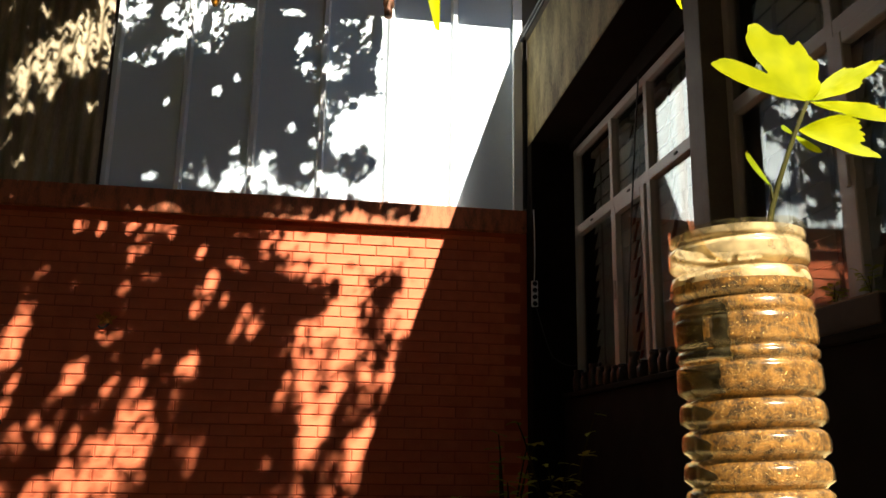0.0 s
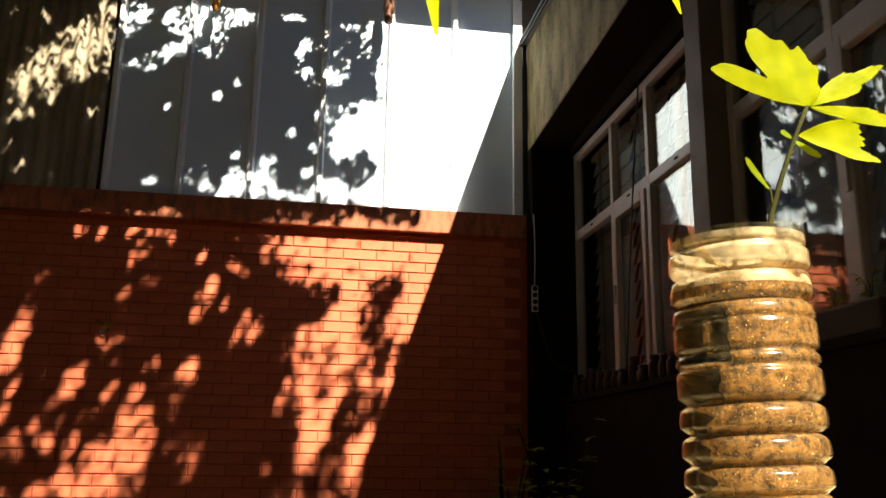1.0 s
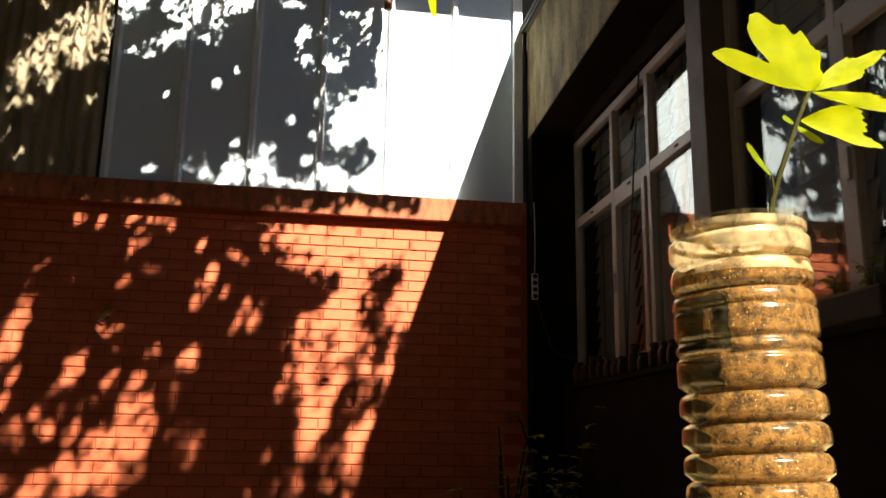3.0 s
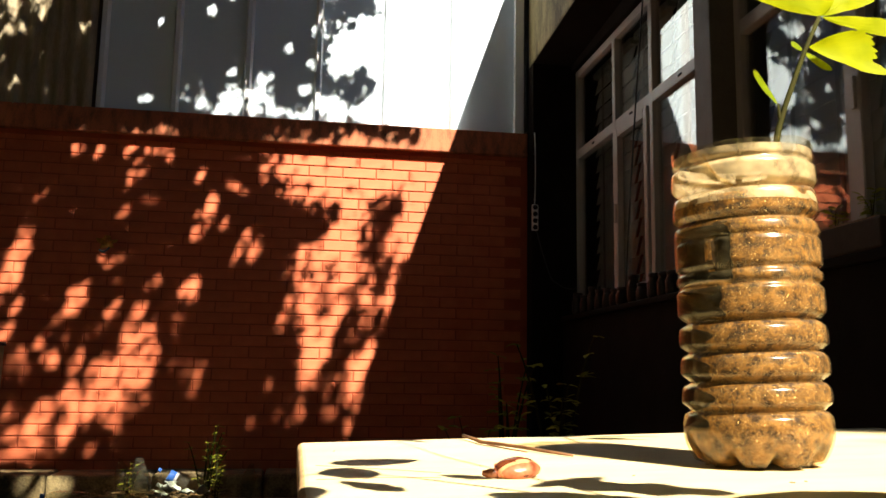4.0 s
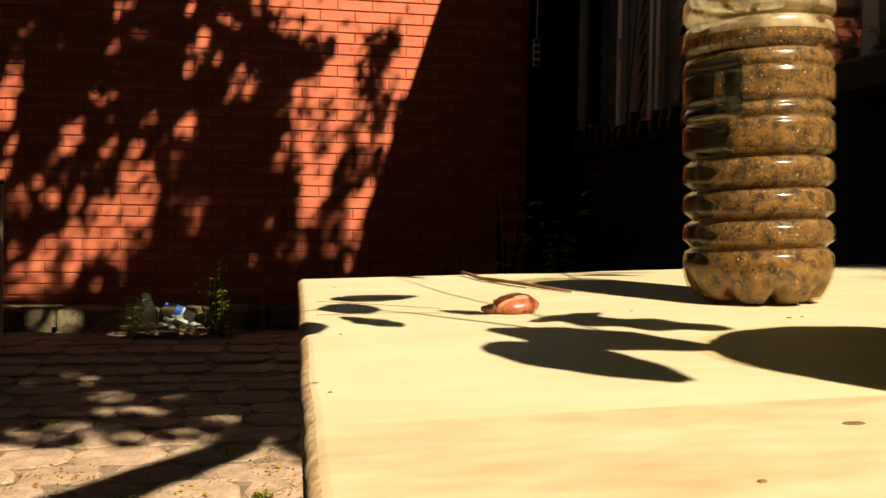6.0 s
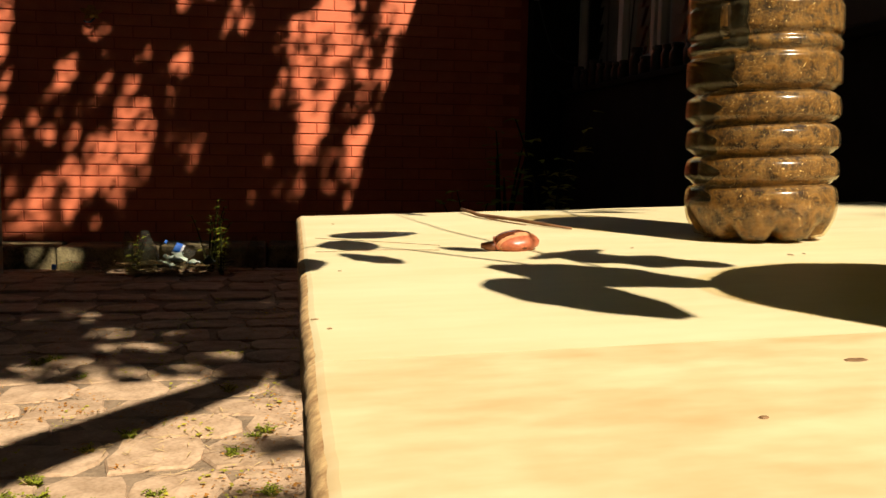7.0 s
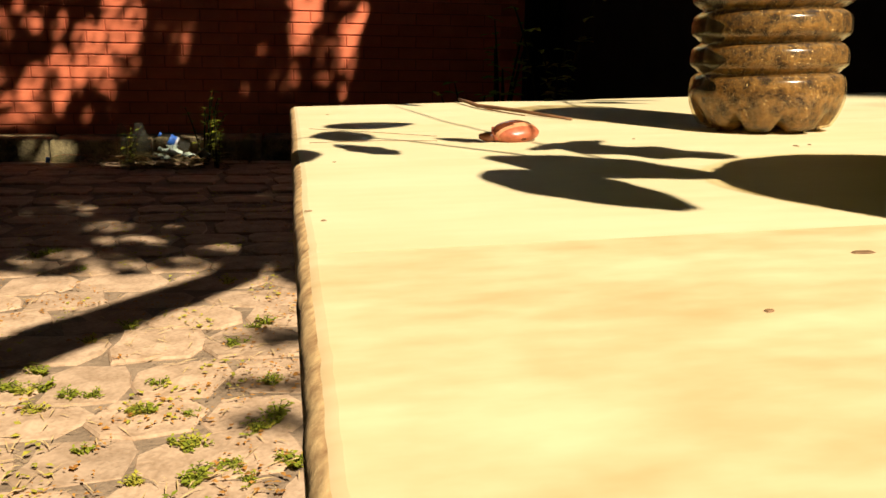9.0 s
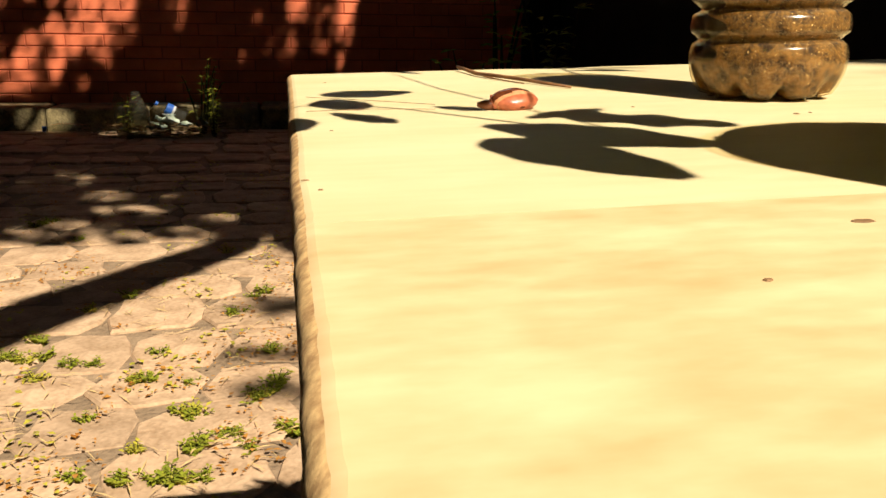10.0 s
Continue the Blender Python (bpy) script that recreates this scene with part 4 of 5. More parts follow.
twig = thing("twig", TILT, "thin dry brown twig lying on the table", "twig")
part("stick", tube([(0.1475, 0.742, 0.0035), (0.1500, 0.712, 0.0028), (0.1515, 0.686, 0.0022), (0.1600, 0.660, 0.0024), (0.1700, 0.628, 0.0024), (0.1780, 0.602, 0.0018), (0.1890, 0.570, 0.0013)],
                   [0.0012, 0.0014, 0.0015, 0.0014, 0.0013, 0.0012, 0.0008], 8), TWIG, twig, smooth=True)
part("stalk", tube([(0.1515, 0.686, 0.0024), (0.1545, 0.662, 0.0012), (0.1620, 0.636, 0.0007), (0.1690, 0.611, 0.0006)], [0.0008, 0.0007, 0.0005, 0.0004], 6), TWIG, twig, smooth=True)
for ends in (((0.0213, 0.564, 0.0006), (0.056, 0.532, 0.0009), (0.0904, 0.503, 0.0006)), ((0.0201, 0.491, 0.0006), (0.055, 0.489, 0.0009), (0.087, 0.482, 0.0006))):
    hair = thing("dry_stalk", TILT, "hair-thin dry stalk lying on the table", "stalk")
    part("stalk", tube(ends, [0.00016] * 3, 5), TWIG, hair)

# ---- tree behind the camera, whose shade falls on the wall ----
def crown_at(u, w, s):
    """A point of the crown whose shade falls on the wall at (u, w); s: its height above that."""
    return Vector((u, WALL_Y, w)) + STEP * s


# openings in the crown, by what their light falls on, and dense or thin sprays: (u, w, half width, half height)
CLADDING_GAPS = [(-1.32, 3.9, 0.09, 0.09), (-1.36, 3.82, 0.03, 0.08), (-1.06, 3.89, 0.06, 0.09), (-0.81, 3.93, 0.17, 0.1), (-0.95, 3.8, 0.09, 0.05), (-0.74, 3.77, 0.07, 0.06),
    (-0.57, 3.96, 0.06, 0.08), (-1.25, 3.52, 0.08, 0.04), (-1.15, 3.59, 0.06, 0.04), (-1.02, 3.66, 0.08, 0.05), (-0.78, 3.67, 0.06, 0.04), (-0.58, 3.43, 0.02, 0.03),
    (-0.71, 3.32, 0.03, 0.03), (-1.05, 3.2, 0.02, 0.03), (-1.2, 3.0, 0.02, 0.03), (-0.2, 3.99, 0.08, 0.03), (-0.1, 3.78, 0.05, 0.05), (-0.14, 3.7, 0.03, 0.06),
    (-0.1, 3.55, 0.05, 0.04), (-0.01, 3.49, 0.07, 0.04)]
CLADDING_GAPS_LOW = [(0.02, 3.8, 0.02, 0.04), (0.15, 3.62, 0.08, 0.11), (0.11, 3.51, 0.07, 0.04), (0.23, 3.96, 0.07, 0.03), (0.39, 3.87, 0.08, 0.16), (0.5, 3.66, 0.05, 0.16),
    (0.01, 3.24, 0.02, 0.06), (-0.17, 3.08, 0.03, 0.04), (0.0, 2.96, 0.05, 0.03), (-0.32, 2.86, 0.05, 0.03), (-0.33, 2.74, 0.07, 0.08), (-0.55, 2.67, 0.08, 0.09),
    (-0.81, 2.71, 0.05, 0.07), (-0.75, 2.64, 0.03, 0.05), (-0.55, 2.87, 0.03, 0.03), (-0.61, 2.6, 0.09, 0.04), (-0.4, 2.66, 0.05, 0.09), (-0.2, 2.61, 0.16, 0.03),
    (-1.12, 2.65, 0.04, 0.03)]
CLADDING_OPEN = [(0.38, 3.13, 0.26, 0.23), (0.2, 3.06, 0.07, 0.18), (0.55, 2.99, 0.12, 0.4), (0.13, 2.65, 0.2, 0.07), (0.44, 2.64, 0.16, 0.09), (-0.05, 2.78, 0.04, 0.03)]
SHEET_GAPS = [(-1.51, 3.79, 0.08, 0.15), (-1.64, 3.61, 0.11, 0.13), (-1.78, 3.51, 0.12, 0.15), (-1.67, 3.37, 0.07, 0.09), (-1.54, 3.46, 0.07, 0.09), (-1.91, 3.37, 0.09, 0.13),
    (-2.02, 3.25, 0.07, 0.11), (-2.05, 3.11, 0.05, 0.07), (-1.84, 3.19, 0.05, 0.07), (-2.05, 2.98, 0.04, 0.03), (-1.96, 3.01, 0.04, 0.03), (-1.55, 3.07, 0.03, 0.03),
    (-2.15, 3.76, 0.02, 0.02), (-1.94, 3.74, 0.04, 0.03), (-2.06, 2.76, 0.02, 0.02), (-1.97, 2.63, 0.03, 0.02)]
BRICK_GAPS = [(-1.21, 2.29, 0.047, 0.049), (-1.01, 2.31, 0.08, 0.045), (-1.52, 2.28, 0.029, 0.045), (-0.72, 2.13, 0.018, 0.045), (-0.64, 1.94, 0.036, 0.045), (-0.68, 1.83, 0.044, 0.06),
    (-0.72, 1.73, 0.047, 0.049), (-1.27, 1.53, 0.062, 0.037), (-0.99, 1.37, 0.036, 0.049), (-0.76, 1.34, 0.051, 0.064), (-0.73, 1.41, 0.022, 0.03), (-1.46, 1.26, 0.055, 0.098),
    (-1.09, 0.94, 0.08, 0.135), (-1.13, 0.81, 0.11, 0.09), (-1.0, 0.87, 0.073, 0.112), (-1.11, 1.08, 0.044, 0.06), (-1.89, 1.36, 0.066, 0.172), (-1.89, 1.07, 0.051, 0.15),
    (-1.61, 0.85, 0.047, 0.052), (-1.44, 0.86, 0.033, 0.06), (-1.07, 1.18, 0.033, 0.075), (-1.88, 1.53, 0.051, 0.052)]
BRICK_GAPS_DIM = [(-1.39, 2.26, 0.026, 0.06), (-1.33, 2.12, 0.026, 0.052), (-0.94, 2.24, 0.033, 0.037), (-1.12, 2.21, 0.051, 0.026), (-1.14, 2.12, 0.058, 0.026), (-1.2, 2.05, 0.047, 0.026),
    (-1.07, 2.15, 0.033, 0.019), (-1.2, 1.86, 0.04, 0.06), (-1.04, 1.94, 0.047, 0.026), (-0.54, 1.81, 0.026, 0.045), (-0.51, 2.07, 0.044, 0.03), (-0.42, 2.02, 0.051, 0.022),
    (-0.42, 1.67, 0.047, 0.09), (-0.47, 1.59, 0.029, 0.06), (-1.85, 1.86, 0.026, 0.034), (-1.74, 1.93, 0.026, 0.041), (-1.81, 1.71, 0.051, 0.034), (-1.54, 1.8, 0.026, 0.075),
    (-1.8, 1.8, 0.026, 0.022), (-1.78, 2.0, 0.033, 0.015), (-1.82, 1.62, 0.044, 0.052)]
BRICK_GAPS_DIM_LOW = [(-1.21, 1.23, 0.026, 0.056), (-1.22, 1.38, 0.015, 0.045), (-1.25, 1.17, 0.047, 0.034), (-1.33, 1.38, 0.029, 0.015), (-1.59, 1.08, 0.026, 0.06), (-1.67, 0.97, 0.047, 0.049),
    (-1.39, 1.0, 0.026, 0.056), (-0.88, 1.27, 0.033, 0.03), (-0.8, 1.17, 0.047, 0.034), (-0.83, 1.05, 0.026, 0.068), (-0.74, 0.87, 0.066, 0.068), (-1.81, 0.85, 0.051, 0.098),
    (-0.33, 1.63, 0.036, 0.098), (-0.13, 1.19, 0.044, 0.15), (-0.64, 2.0, 0.029, 0.019), (-0.98, 1.05, 0.033, 0.068), (-1.52, 0.99, 0.018, 0.052), (-1.3, 1.05, 0.022, 0.082),
    (-1.74, 0.82, 0.022, 0.075), (-1.34, 0.81, 0.022, 0.068), (-0.85, 0.84, 0.022, 0.052),
    (-1.14, 0.42, 0.044, 0.112), (-0.67, 0.75, 0.036, 0.112), (-1.32, 0.29, 0.036, 0.037), (-1.82, 0.52, 0.044, 0.068), (-1.02, 0.6, 0.036, 0.06)]
BRICK_GAPS_LOW = [(-1.17, 0.75, 0.168, 0.128), (-1.31, 0.62, 0.131, 0.112), (-1.44, 0.56, 0.088, 0.15), (-1.09, 0.82, 0.102, 0.105), (-1.66, 0.41, 0.08, 0.142), (-1.6, 0.54, 0.051, 0.075), (-1.81, 0.32, 0.051, 0.082), (-1.47, 0.38, 0.036, 0.082), (-1.2, 0.54, 0.095, 0.06), (-1.67, 0.29, 0.08, 0.045)]
BRICK_OPEN = [(0.37, 2.22, 0.61, 0.17), (0.05, 2.26, 0.24, 0.12), (0.7, 1.95, 0.16, 0.37), (0.32, 1.93, 0.1, 0.2), (0.16, 1.49, 0.24, 0.22), (0.23, 1.69, 0.2, 0.16),
    (0.12, 1.25, 0.17, 0.18), (0.10, 1.03, 0.13, 0.14), (0.07, 0.87, 0.09, 0.09), (0.76, 1.75, 0.06, 0.16), (0.38, 0.81, 0.05, 0.17), (0.45, 0.92, 0.03, 0.11),
    (0.59, 1.37, 0.03, 0.16), (0.06, 2.02, 0.23, 0.05), (0.42, 1.42, 0.05, 0.13)]
SPRAYS = [(0.03, 2.46, 0.14, 0.11), (-0.02, 2.34, 0.02, 0.05), (0.15, 2.34, 0.02, 0.05), (0.09, 1.83, 0.09, 0.14), (-0.06, 1.92, 0.09, 0.06), (-0.15, 1.87, 0.05, 0.12),
    (0.19, 1.89, 0.04, 0.04), (0.6, 1.95, 0.05, 0.11), (0.55, 1.84, 0.04, 0.08), (0.45, 1.66, 0.04, 0.09), (0.51, 1.45, 0.05, 0.13), (0.39, 1.73, 0.02, 0.08),
    (0.3, 1.11, 0.05, 0.14), (0.39, 0.99, 0.04, 0.07), (0.23, 0.88, 0.05, 0.1), (0.32, 3.6, 0.09, 0.07), (0.33, 3.4, 0.15, 0.02), (0.2, 3.78, 0.05, 0.09),
    (0.29, 2.8, 0.08, 0.09), (0.39, 2.86, 0.05, 0.04), (0.34, 2.94, 0.04, 0.04)]
THIN = [(0.46, 1.31, 0.09, 0.16), (0.14, 0.77, 0.17, 0.09), (-0.76, 0.78, 0.06, 0.06), (-0.71, 0.7, 0.06, 0.04), (0.25, 1.26, 0.08, 0.15), (0.41, 1.11, 0.06, 0.12),
    (-1.33, 0.45, 0.07, 0.04), (0.42, 0.62, 0.1, 0.24), (0.5, 0.95, 0.06, 0.2), (-0.05, 0.55, 0.12, 0.1), (0.25, 0.62, 0.1, 0.12), (-0.31, 0.52, 0.05, 0.09), (-0.22, 0.67, 0.04, 0.09)]
GROUND_GAPS = [(-1.67, -2.02, 0.1, 0.16), (-1.64, -2.41, 0.14, 0.1), (-1.6, -2.75, 0.13, 0.12), (-1.87, -3.05, 0.12, 0.09), (-2.0, -3.16, 0.09, 0.13), (-1.74, -3.23, 0.11, 0.08),
    (-1.28, -2.98, 0.09, 0.1), (-1.46, -3.21, 0.08, 0.11), (-1.59, -3.42, 0.09, 0.08), (-1.83, -3.57, 0.09, 0.09), (-2.09, -3.61, 0.1, 0.13), (-2.0, -3.84, 0.14, 0.15),
    (-1.32, -3.59, 0.11, 0.05), (-1.38, -2.44, 0.05, 0.07)]
YARD_GAPS = [(-0.98, -0.5, 0.34, 0.16), (-1.62, -0.30, 0.16, 0.10), (-1.75, 0.02, 0.25, 0.06), (-0.95, -0.15, 0.07, 0.12), (-0.74, -0.1, 0.06, 0.16)]
rt = random.Random(77)
tree = thing("tree", pose(-2.4, -5.0, -0.05), "tall leafy tree shading the yard wall", "tree")
inv_tree = tree.matrix_world.inverted()


def inside(shapes, u, w, lean=0.0, pad=0.0):
    """For arrays of places: how deep they lie in the nearest of the shapes (below 1: inside)."""
    q = np.full(u.shape, 99.0)
    for gu, gw, ru, rw in shapes:
        q = np.minimum(q, ((u - gu - lean * (w - gw)) / (ru + pad)) ** 2 + ((w - gw) / (rw + pad)) ** 2)
    return q


def mottle(u, w, scale, seed):
    return np.array([noise.noise(Vector((a * scale, b * scale, seed))) for a, b in zip(u, w)])


def shade_wanted(u, w):
    """How thick the crown is at each place: 0 open, 1 dense."""
    fine = mottle(u, w, 11.0, 6.6)
    d = np.ones(u.shape)
    high = w > 2.5
    gaps = np.where(high, inside(CLADDING_GAPS + CLADDING_GAPS_LOW + SHEET_GAPS, u, w, 0.1, 0.005),
                    inside(BRICK_GAPS + BRICK_GAPS_LOW, u, w, 0.30, 0.010))
    dim = inside(BRICK_GAPS_DIM + BRICK_GAPS_DIM_LOW, u, w, 0.30, 0.004)
    ragged = mottle(u, w, 24.0, 3.3)
    dots = mottle(u + 0.3 * w, w * 0.7, 34.0, 8.1)
    streak = mottle(u - 0.33 * w, w * 0.28, 9.0, 5.2)
    gaps = gaps * (1 + 0.9 * ragged)
    d[(gaps < np.where(high, 2.6, np.where(w > 1.7, 1.6, 2.6))) & (dots > 0.24)] = 0.10
    d[gaps < 1.35] = 0.16
    d[gaps < 1.0] = 0.02
    d[(gaps < 1.0) & ((fine < -0.33) | (dots < -0.34))] = 0.30
    d[~high & (gaps > 1.0) & (dim * (1 + 0.7 * ragged) < 1.0)] = 0.13
    thin = inside(THIN, u, w, 0.28)
    d[(thin < 1) & (d > 0.3)] = np.where(streak > 0.0, 0.14, 0.32)[(thin < 1) & (d > 0.3)]
    opening = inside(CLADDING_OPEN + BRICK_OPEN, u, w, 0.12, 0.012) * (1 + 0.7 * ragged)
    d[(opening < 1.9) & (dots > 0.05)] = 0.08
    d[opening < 1] = 0.004
    d[(opening < 1) & (opening > 0.55) & (fine < -0.30)] = 0.35
    d[(opening < 1) & (w < 1.75) & (streak > 0.12)] = 0.12
    sprays = inside(SPRAYS, u, w, 0.2) * (1 + 0.8 * ragged)
    d[sprays < 1] = np.where(w > 1.6, 0.8, 0.45)[sprays < 1]
    d[(sprays < 1) & (sprays > 0.4) & (dots > 0.15)] = 0.06
    d[(sprays > 1) & (sprays < 2.2) & (dots < -0.25) & (w > 1.2)] = 0.30
    d[(u > 0.74) | (high & (u + 0.07 * ragged > 0.43) & (sprays > 1))] = 0.0
    d[inside(YARD_GAPS, u, w) < 1] = 0.05
    low = w < -1.6
    ground_gaps = inside(GROUND_GAPS, u, w, 0.0, 0.02)
    d[low & (ground_gaps < 1)] = 0.10
    d[low & (fine > 0.30)] = 0.25
    d[(w < -3.30 + 0.12 * fine) & (u < -1.15)] = 0.0
    return d


def add_leaves(tree_ob, count, us, ws, want, lift, sizes):
    """Scatters single leaves through a crown, thinned by want."""
    inv = tree_ob.matrix_world.inverted()
    u, w = np.random.uniform(*us, count), np.random.uniform(*ws, count)
    keep = np.random.random(count) < want(u, w)
    verts, faces = [], []
    for a, b in zip(u[keep], w[keep]):
        c = inv @ crown_at(a, b, lift(a, b) + rt.uniform(-0.4, 0.4))
        d = Vector((rt.gauss(0, 1), rt.gauss(0, 1), rt.gauss(-0.2, 0.7))).normalized()
        e = d.cross(Vector((rt.gauss(0, 1), rt.gauss(0, 1), rt.gauss(0, 1)))).normalized()
        ln = rt.uniform(*sizes)
        c -= d * ln * 0.5
        i0 = len(verts)
        verts += [tuple(c), tuple(c + d * ln * 0.5 + e * ln * 0.32), tuple(c + d * ln), tuple(c + d * ln * 0.5 - e * ln * 0.32)]
        faces.append((i0, i0 + 1, i0 + 2, i0 + 3))
    me = bpy.data.meshes.new("crown")
    me.from_pydata(verts, [], faces)
    return mesh_part("crown", me, TREE_LEAF, tree_ob, "crown of many small green leaves")


def crown_lift(u, w):
    return max(1.4, 1.8 + 1.1 * (3.3 - w)) + 0.25 * noise.noise(Vector((u * 0.7, w * 0.7, 9.0)))


add_leaves(tree, 175000, (-2.25, 0.80), (1.5, 4.9), shade_wanted, crown_lift, (0.028, 0.060))
add_leaves(tree, 92000, (-2.25, 0.80), (-0.9, 1.5), shade_wanted, crown_lift, (0.034, 0.074))
add_leaves(tree, 50000, (-2.25, 0.80), (-3.7, -0.9), shade_wanted, crown_lift, (0.06, 0.12))
# coarse leaves added left of the visible wall, only to block light there
add_leaves(tree, 62000, (-7.0, -2.25), (-3.7, 4.9), lambda u, w: np.ones(u.shape), crown_lift, (0.12, 0.22))
part("trunk", tube([(0, 0, 0), (0.03, 0.05, 1.2), (0.1, 0.1, 2.4), (0.3, 0.5, 3.6), (0.6, 1.2, 5.0)], [0.24, 0.20, 0.18, 0.15, 0.12], 14), BARK, tree, smooth=True)
limb_a = inv_tree @ (Vector((-0.75, 2.27, 0)) + STEP * 3.0)
limb_b = inv_tree @ (Vector((-0.20, 3.03, 0)) + STEP * 3.6)
limb_c = inv_tree @ (Vector((-0.95, 1.99, 0)) + STEP * 2.9)
part("limb", tube([(0.1, 0.1, 2.2), tuple(limb_c.lerp(Vector((0.1, 0.1, 2.2)), 0.5)), tuple(limb_c), tuple(limb_a), tuple(limb_b), tuple(limb_b + (limb_b - limb_a) * 0.8 + Vector((0, 0, 0.8)))],
                  [0.17, 0.15, 0.13, 0.115, 0.085, 0.04], 10), BARK, tree, smooth=True)
for u, w, s in ((-1.2, 3.0, 2.7), (-2.6, 1.4, 4.0), (-0.6, 1.0, 4.4), (-2.2, -1.0, 6.2), (-0.6, 3.3, 2.5), (-3.4, 3.6, 2.8)):
    e = inv_tree @ crown_at(u, w, s)
    part("limb", tube(bend((0.6, 1.2, 5.0), tuple(e), (0, 0, 0.5), 8), [0.075 - 0.007 * i for i in range(9)], 8), BARK, tree, smooth=True)

# unseen tree added behind the camera to keep sun off the ground there
blocker_tree = thing("tree", pose(3.2, -6.5, -0.05), "unseen leafy tree added to block light at the back of the yard", "tree")


def back_shade(u, w):
    lit = (u > -2.62 + 0.06 * np.sin(3 * w)) & (u < np.where(w > -4.9, -1.14, -1.60) + 0.06 * np.sin(2.3 * w)) & (w > -6.9)
    return np.where(lit, 0.0, 1.0)


add_leaves(blocker_tree, 115000, (-9.5, 3.5), (-16.0, -3.3), back_shade, lambda u, w: 5.0 - 1.05 * w, (0.18, 0.30))
add_leaves(blocker_tree, 1100, (-1.90, -1.35), (-5.0, -4.1), lambda u, w: np.where(inside([(-1.50, -4.25, 0.12, 0.10), (-1.62, -4.62, 0.14, 0.07), (-1.72, -4.88, 0.10, 0.06)], u, w) < 1, 0.7, 0.0),
           lambda u, w: 5.0 - 1.05 * w, (0.05, 0.10))
part("trunk", tube([(0, 0, 0), (0.0, 0.05, 2.0), (-0.1, 0.1, 4.0), (-0.4, 0.3, 7.0)], [0.26, 0.22, 0.18, 0.10], 14), BARK, blocker_tree, smooth=True)
for e in ((-3.5, 0.5, 8.0), (-5.5, -1.0, 8.5), (-2.0, -2.0, 9.0), (1.5, 2.5, 7.5)):
    part("limb", tube(bend((-0.2, 0.15, 4.6), e, (0, 0, 0.6), 8), [0.09 - 0.008 * i for i in range(9)], 8), BARK, blocker_tree, smooth=True)

# ---- unseen closing walls, added to block sky and bounced light ----
tagged(part("hedge", box(-9, 9, -9.6, -9.0, -0.1, 7.0, 0.1, 2), BLOCKER), "tall dark unseen block added to close the yard against stray light", "hedge", kind="structure")
tagged(part("hedge", box(-6.4, -6.0, -9, 5.9, -0.1, 7.0, 0.1, 2), BLOCKER), "tall dark unseen block added to close the yard against stray light", "hedge", kind="structure")

# ---- paving and its weeds ----
pavement = thing("pavement", None, "uneven pinkish paving stones with weeds in the joints", "pavement", kind="structure")
rp = random.Random(8)
y = 0.35
while y < 5.5:
    hgt = rp.uniform(0.17, 0.26)
    x = -3.4 + rp.uniform(0, 0.2)
    while x < 1.5:
        wid = rp.uniform(0.20, 0.36)
        bm = bmesh.new()
        cx, cy = x + wid / 2, y + hgt / 2
        ring = []
        for k in range(10):
            a = 2 * math.pi * (k + 0.5) / 10
            ca, sa = math.cos(a), math.sin(a)
            m = 1 / max(abs(ca), abs(sa))
            ring.append(((wid / 2 - 0.004) * ca * min(m, 1.30) + rp.uniform(-.018, .018), (hgt / 2 - 0.004) * sa * min(m, 1.30) + rp.uniform(-.018, .018)))
        top = [bm.verts.new((a * 0.965, b * 0.965, rp.uniform(-0.0025, 0.0005))) for a, b in ring]
        mid = [bm.verts.new((a * 1.005, b * 1.005, -0.008)) for a, b in ring]
        low = [bm.verts.new((a, b, -0.06)) for a, b in ring]
        cen = bm.verts.new((0, 0, rp.uniform(-0.003, 0.006)))
        for k in range(10):
            j = (k + 1) % 10
            bm.faces.new((cen, top[k], top[j]))
            bm.faces.new((top[k], mid[k], mid[j], top[j]))
            bm.faces.new((mid[k], low[k], low[j], mid[j]))
        st = part("paving_stone", bm, PAVING, pavement)
        st.matrix_local = pose(cx, cy, rp.uniform(-0.008, 0.0) + rise(cy), rp.uniform(-0.8, 0.8), rp.uniform(-0.9, 0.9), rp.uniform(-4, 4))
        x += wid
    y += hgt

weeds = []
for k in range(5):
    w = sprig("weed", pose(0, 0, -8 - k), 0.026, 11, 0.013, YELLOW_WEED if k == 3 else WEED_LEAF, 100 + k, "low yellowing weed tuft between paving stones" if k == 3 else "low green weed tuft between paving stones", "weed", 1.1, 5)
    tagged(w, group="weeds in the paving")
    weeds.append(w)
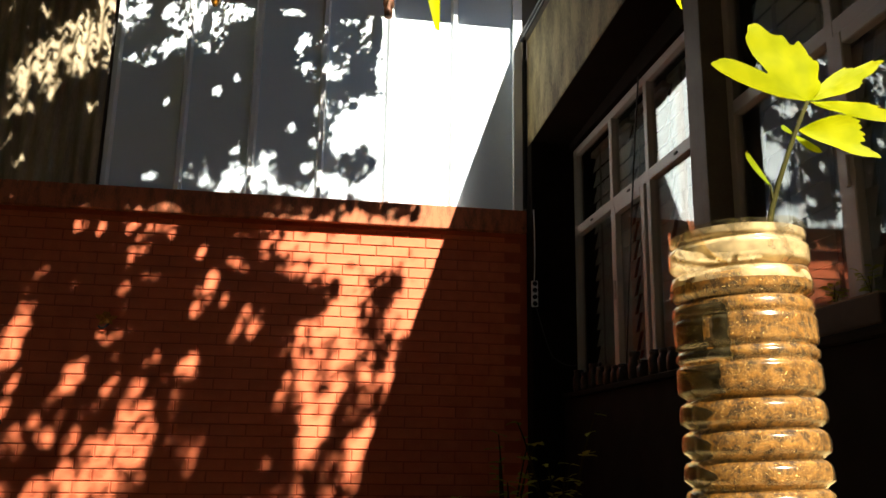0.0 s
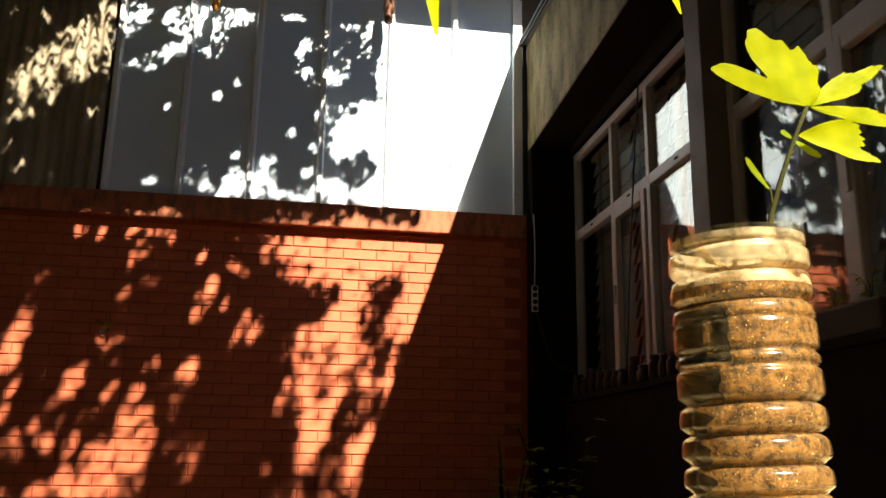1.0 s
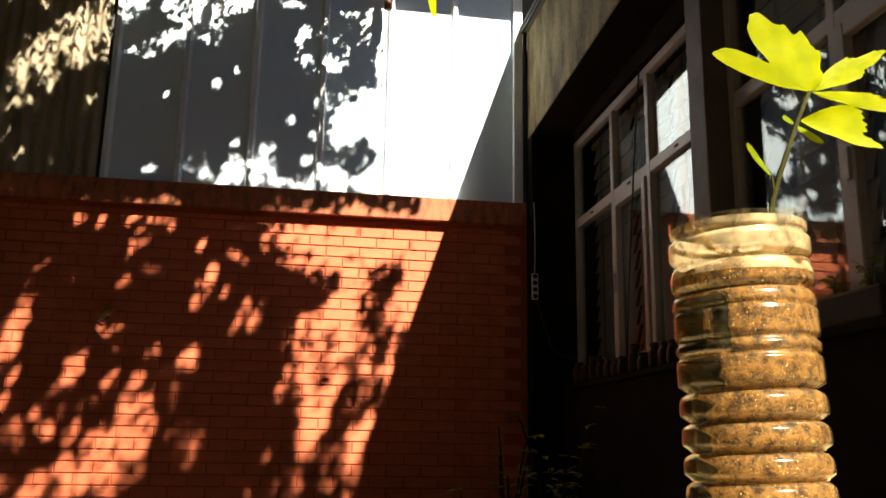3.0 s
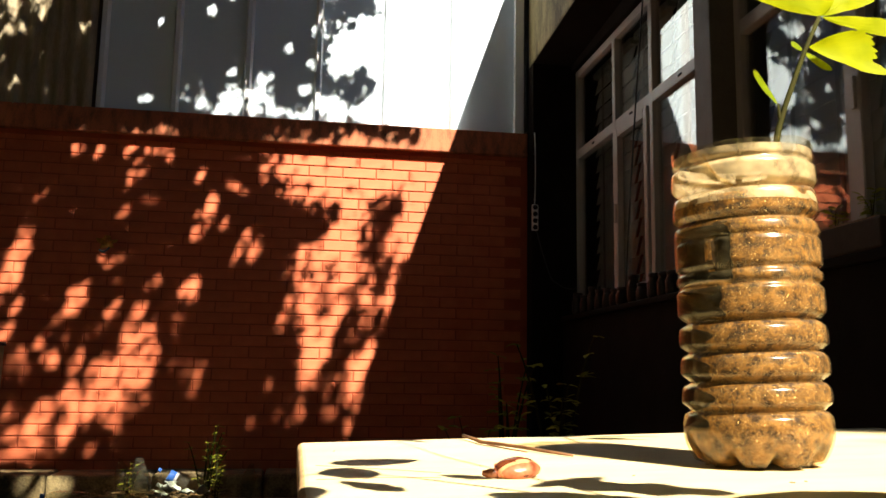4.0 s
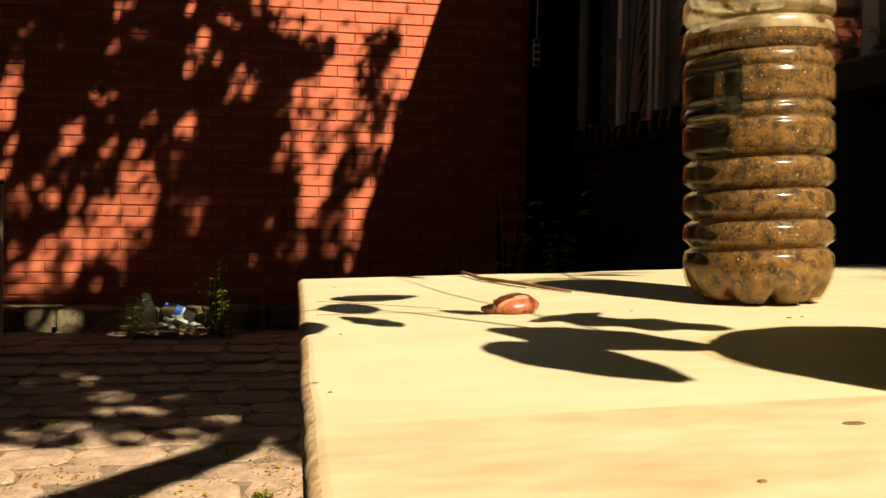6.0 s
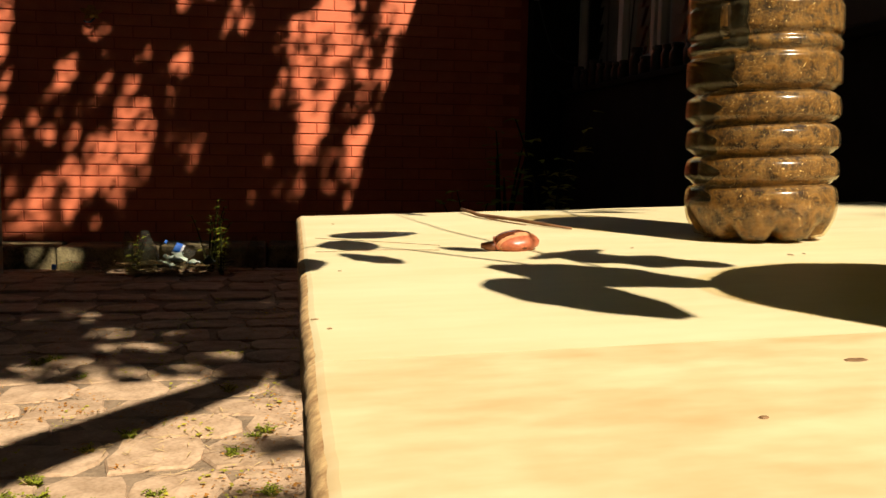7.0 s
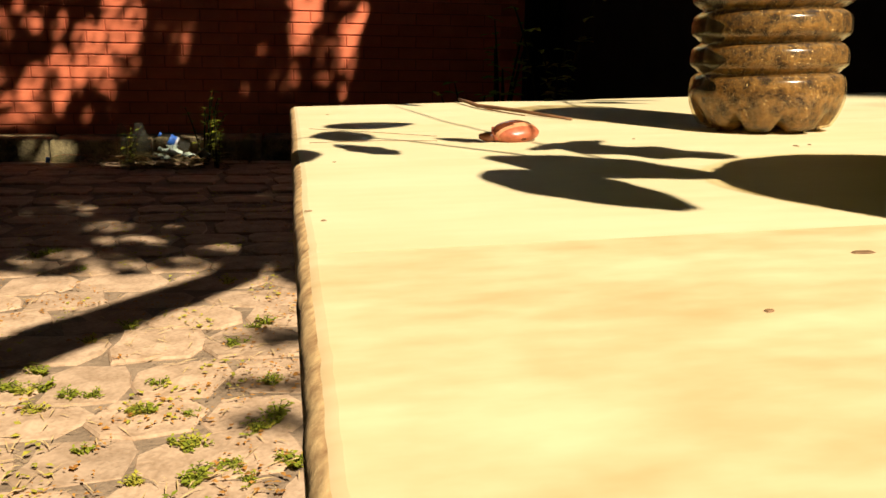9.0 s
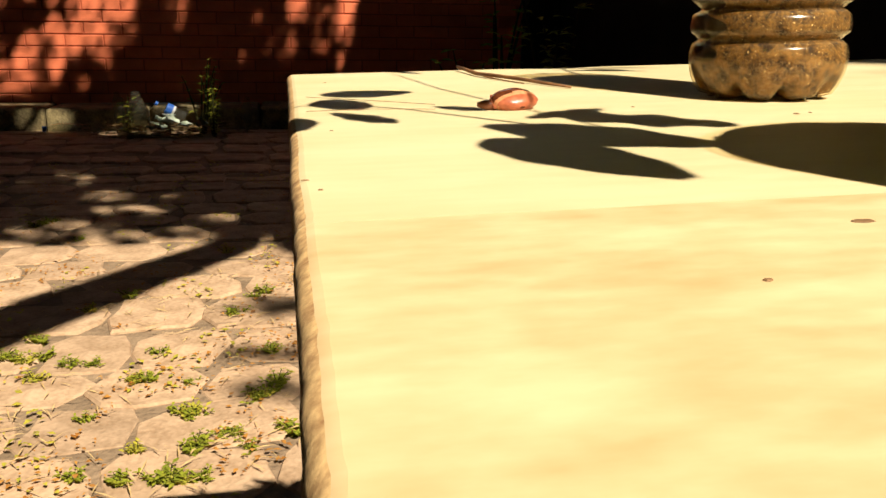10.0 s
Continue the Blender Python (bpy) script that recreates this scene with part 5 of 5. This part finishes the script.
spots = [(-0.644, 2.047), (-0.590, 2.057), (-0.519, 1.997), (-0.569, 1.909), (-0.462, 1.990), (-0.325, 1.877), (-0.227, 1.864), (-0.420, 1.710), (-0.216, 1.708), (-0.186, 1.572),
         (-0.194, 1.550), (-0.114, 1.596), (-0.135, 1.600), (-0.298, 1.565), (-0.388, 1.476), (-0.309, 1.455), (-0.250, 1.452), (-0.222, 1.448), (-0.195, 1.442), (-0.168, 1.445),
         (-0.115, 2.439), (-0.154, 2.299), (-0.084, 2.487), (-0.076, 1.770), (-0.042, 1.839), (-0.027, 1.620), (-0.089, 1.536), (-0.058, 2.024), (-0.548, 2.370), (-0.464, 2.480),
         (-0.928, 3.405), (-0.957, 3.364), (-0.747, 3.137), (-0.228, 2.932), (-0.324, 2.040), (-0.621, 2.151), (-0.20, 1.69), (-0.235, 1.72), (-0.62, 2.03), (-0.68, 2.06), (-0.05, 1.80),
         (-0.09, 1.75), (-0.90, 3.43), (-0.35, 1.885), (0.0, 1.60)]
for k, (x, y) in enumerate(spots):
    src = weeds[k % 5]
    q = src if k < 5 else copy_thing(src, pose(x, y, -0.015, 0, 0, k * 47))
    q.matrix_world = pose(x, y, -0.015, 0, 0, k * 47) @ Matrix.Scale(0.75 + 0.5 * rp.random(), 4)

# dry leaf scraps and straw on the paving
def litter_sheet(count, lengths, slim, widest, cut, material, label, heap=None):
    bm = bmesh.new()
    n = 0
    while n < count:
        x, y = rp.uniform(-1.6, 0.1), 1.2 + 3.4 * rp.random() ** 1.5
        if heap:
            x, y = rp.gauss(heap[0], heap[2]), heap[1] + 0.45 * rp.gauss(0, heap[2])
        elif noise.noise(Vector((x * 5.0, y * 3.2, cut * 9))) < cut:
            continue
        n += 1
        a = rp.uniform(0, 6.3)
        d = Vector((math.cos(a), math.sin(a), rp.uniform(-0.1, 0.1)))
        e = Vector((-d.y, d.x, rp.uniform(-0.3, 0.3)))
        ln = rp.uniform(*lengths)
        wd = min(ln * rp.uniform(*slim), widest)
        c = Vector((x, y, rise(y) + 0.002 + rp.uniform(0, 0.07 if heap else 0.003)))
        mid = c + Vector((0, 0, rp.uniform(0.0, 0.004)))
        a0, a1, b0, b1 = bm.verts.new(c - d * ln / 2), bm.verts.new(c + d * ln / 2), bm.verts.new(mid + e * wd / 2), bm.verts.new(mid - e * wd / 2)
        bm.faces.new((a0, b1, b0))
        bm.faces.new((b1, a1, b0))
    return tagged(part("leaf_litter", bm, material), label, "leaf litter", kind="stuff")


litter_sheet(2000, (0.012, 0.070), (0.03, 0.12), 0.0035, -0.1, STRAW, "scattered dry straw and stalks on the paving")
litter_sheet(2600, (0.006, 0.020), (0.3, 0.7), 0.012, 0.08, DRY_LEAF, "crumbled orange leaf scraps gathered on the paving")
litter_sheet(1100, (0.008, 0.024), (0.4, 0.8), 0.012, 0.2, YELLOW_WEED, "fallen yellow-green leaflets on the paving")

litter_sheet(420, (0.03, 0.09), (0.15, 0.6), 0.035, 0.0, HEAP_LEAF, "heap of dark brown dead leaves among the bottles", (-0.80, 5.34, 0.20))
litter_sheet(120, (0.05, 0.16), (0.03, 0.06), 0.006, 0.0, TWIG, "dry twigs strewn among the bottles", (-0.9, 5.34, 0.28))

# ---- bricks ----
brick_meshes = []
rb = random.Random(3)
for k in range(6):
    bm = bmesh.new()
    w, h, d, c = BRICK / 2 - 0.0036 - rb.uniform(0, 0.001), COURSE / 2 - 0.0036 - rb.uniform(0, 0.0008), 0.007, 0.003
    f = [bm.verts.new((sx * (w - c), -d + rb.uniform(-0.0012, 0.0012), sz * (h - c))) for sx, sz in ((-1, -1), (1, -1), (1, 1), (-1, 1))]
    g = [bm.verts.new((sx * w, -d + c, sz * h)) for sx, sz in ((-1, -1), (1, -1), (1, 1), (-1, 1))]
    b = [bm.verts.new((sx * w, 0.004, sz * h)) for sx, sz in ((-1, -1), (1, -1), (1, 1), (-1, 1))]
    bm.faces.new(f)
    for i in range(4):
        j = (i + 1) % 4
        bm.faces.new((g[i], g[j], f[j], f[i]))
        bm.faces.new((b[i], b[j], g[j], g[i]))
    me = bpy.data.meshes.new("brick")
    bm.to_mesh(me)
    bm.free()
    me.materials.append(RED_BRICK)
    brick_meshes.append(me)
far_bricks = bmesh.new()
PHASE = 0.123
for r in range(30):
    tall = 1.0 if r < 29 else (BRICK_TOP - BRICK_BASE) / COURSE - 29      # the top course is cut
    z = BRICK_BASE + (r + 0.5 * tall) * COURSE
    x = PHASE + (BRICK / 2 if r % 2 else 0) - BRICK * 28
    while x < 1.56 + BRICK / 2:
        cx = x + BRICK / 2
        if cx + BRICK / 2 < 1.60:
            m = pose(cx, WALL_Y, z, rb.uniform(-.25, .25), rb.uniform(-.3, .3), rb.uniform(-.35, .35)) @ Matrix.Diagonal((1, 1, tall, 1))
            if -1.15 < cx < 1.0:
                ob = new("brick", brick_meshes[rb.randrange(6)])
                ob.parent = wall_north
                ob.matrix_world = m
            else:
                v0 = len(far_bricks.verts)
                far_bricks.from_mesh(brick_meshes[rb.randrange(6)])
                far_bricks.verts.ensure_lookup_table()
                bmesh.ops.transform(far_bricks, matrix=m, verts=far_bricks.verts[v0:])
        x += BRICK
fb = part("brickwork", far_bricks, RED_BRICK, wall_north)
tagged(fb, kind="stuff")
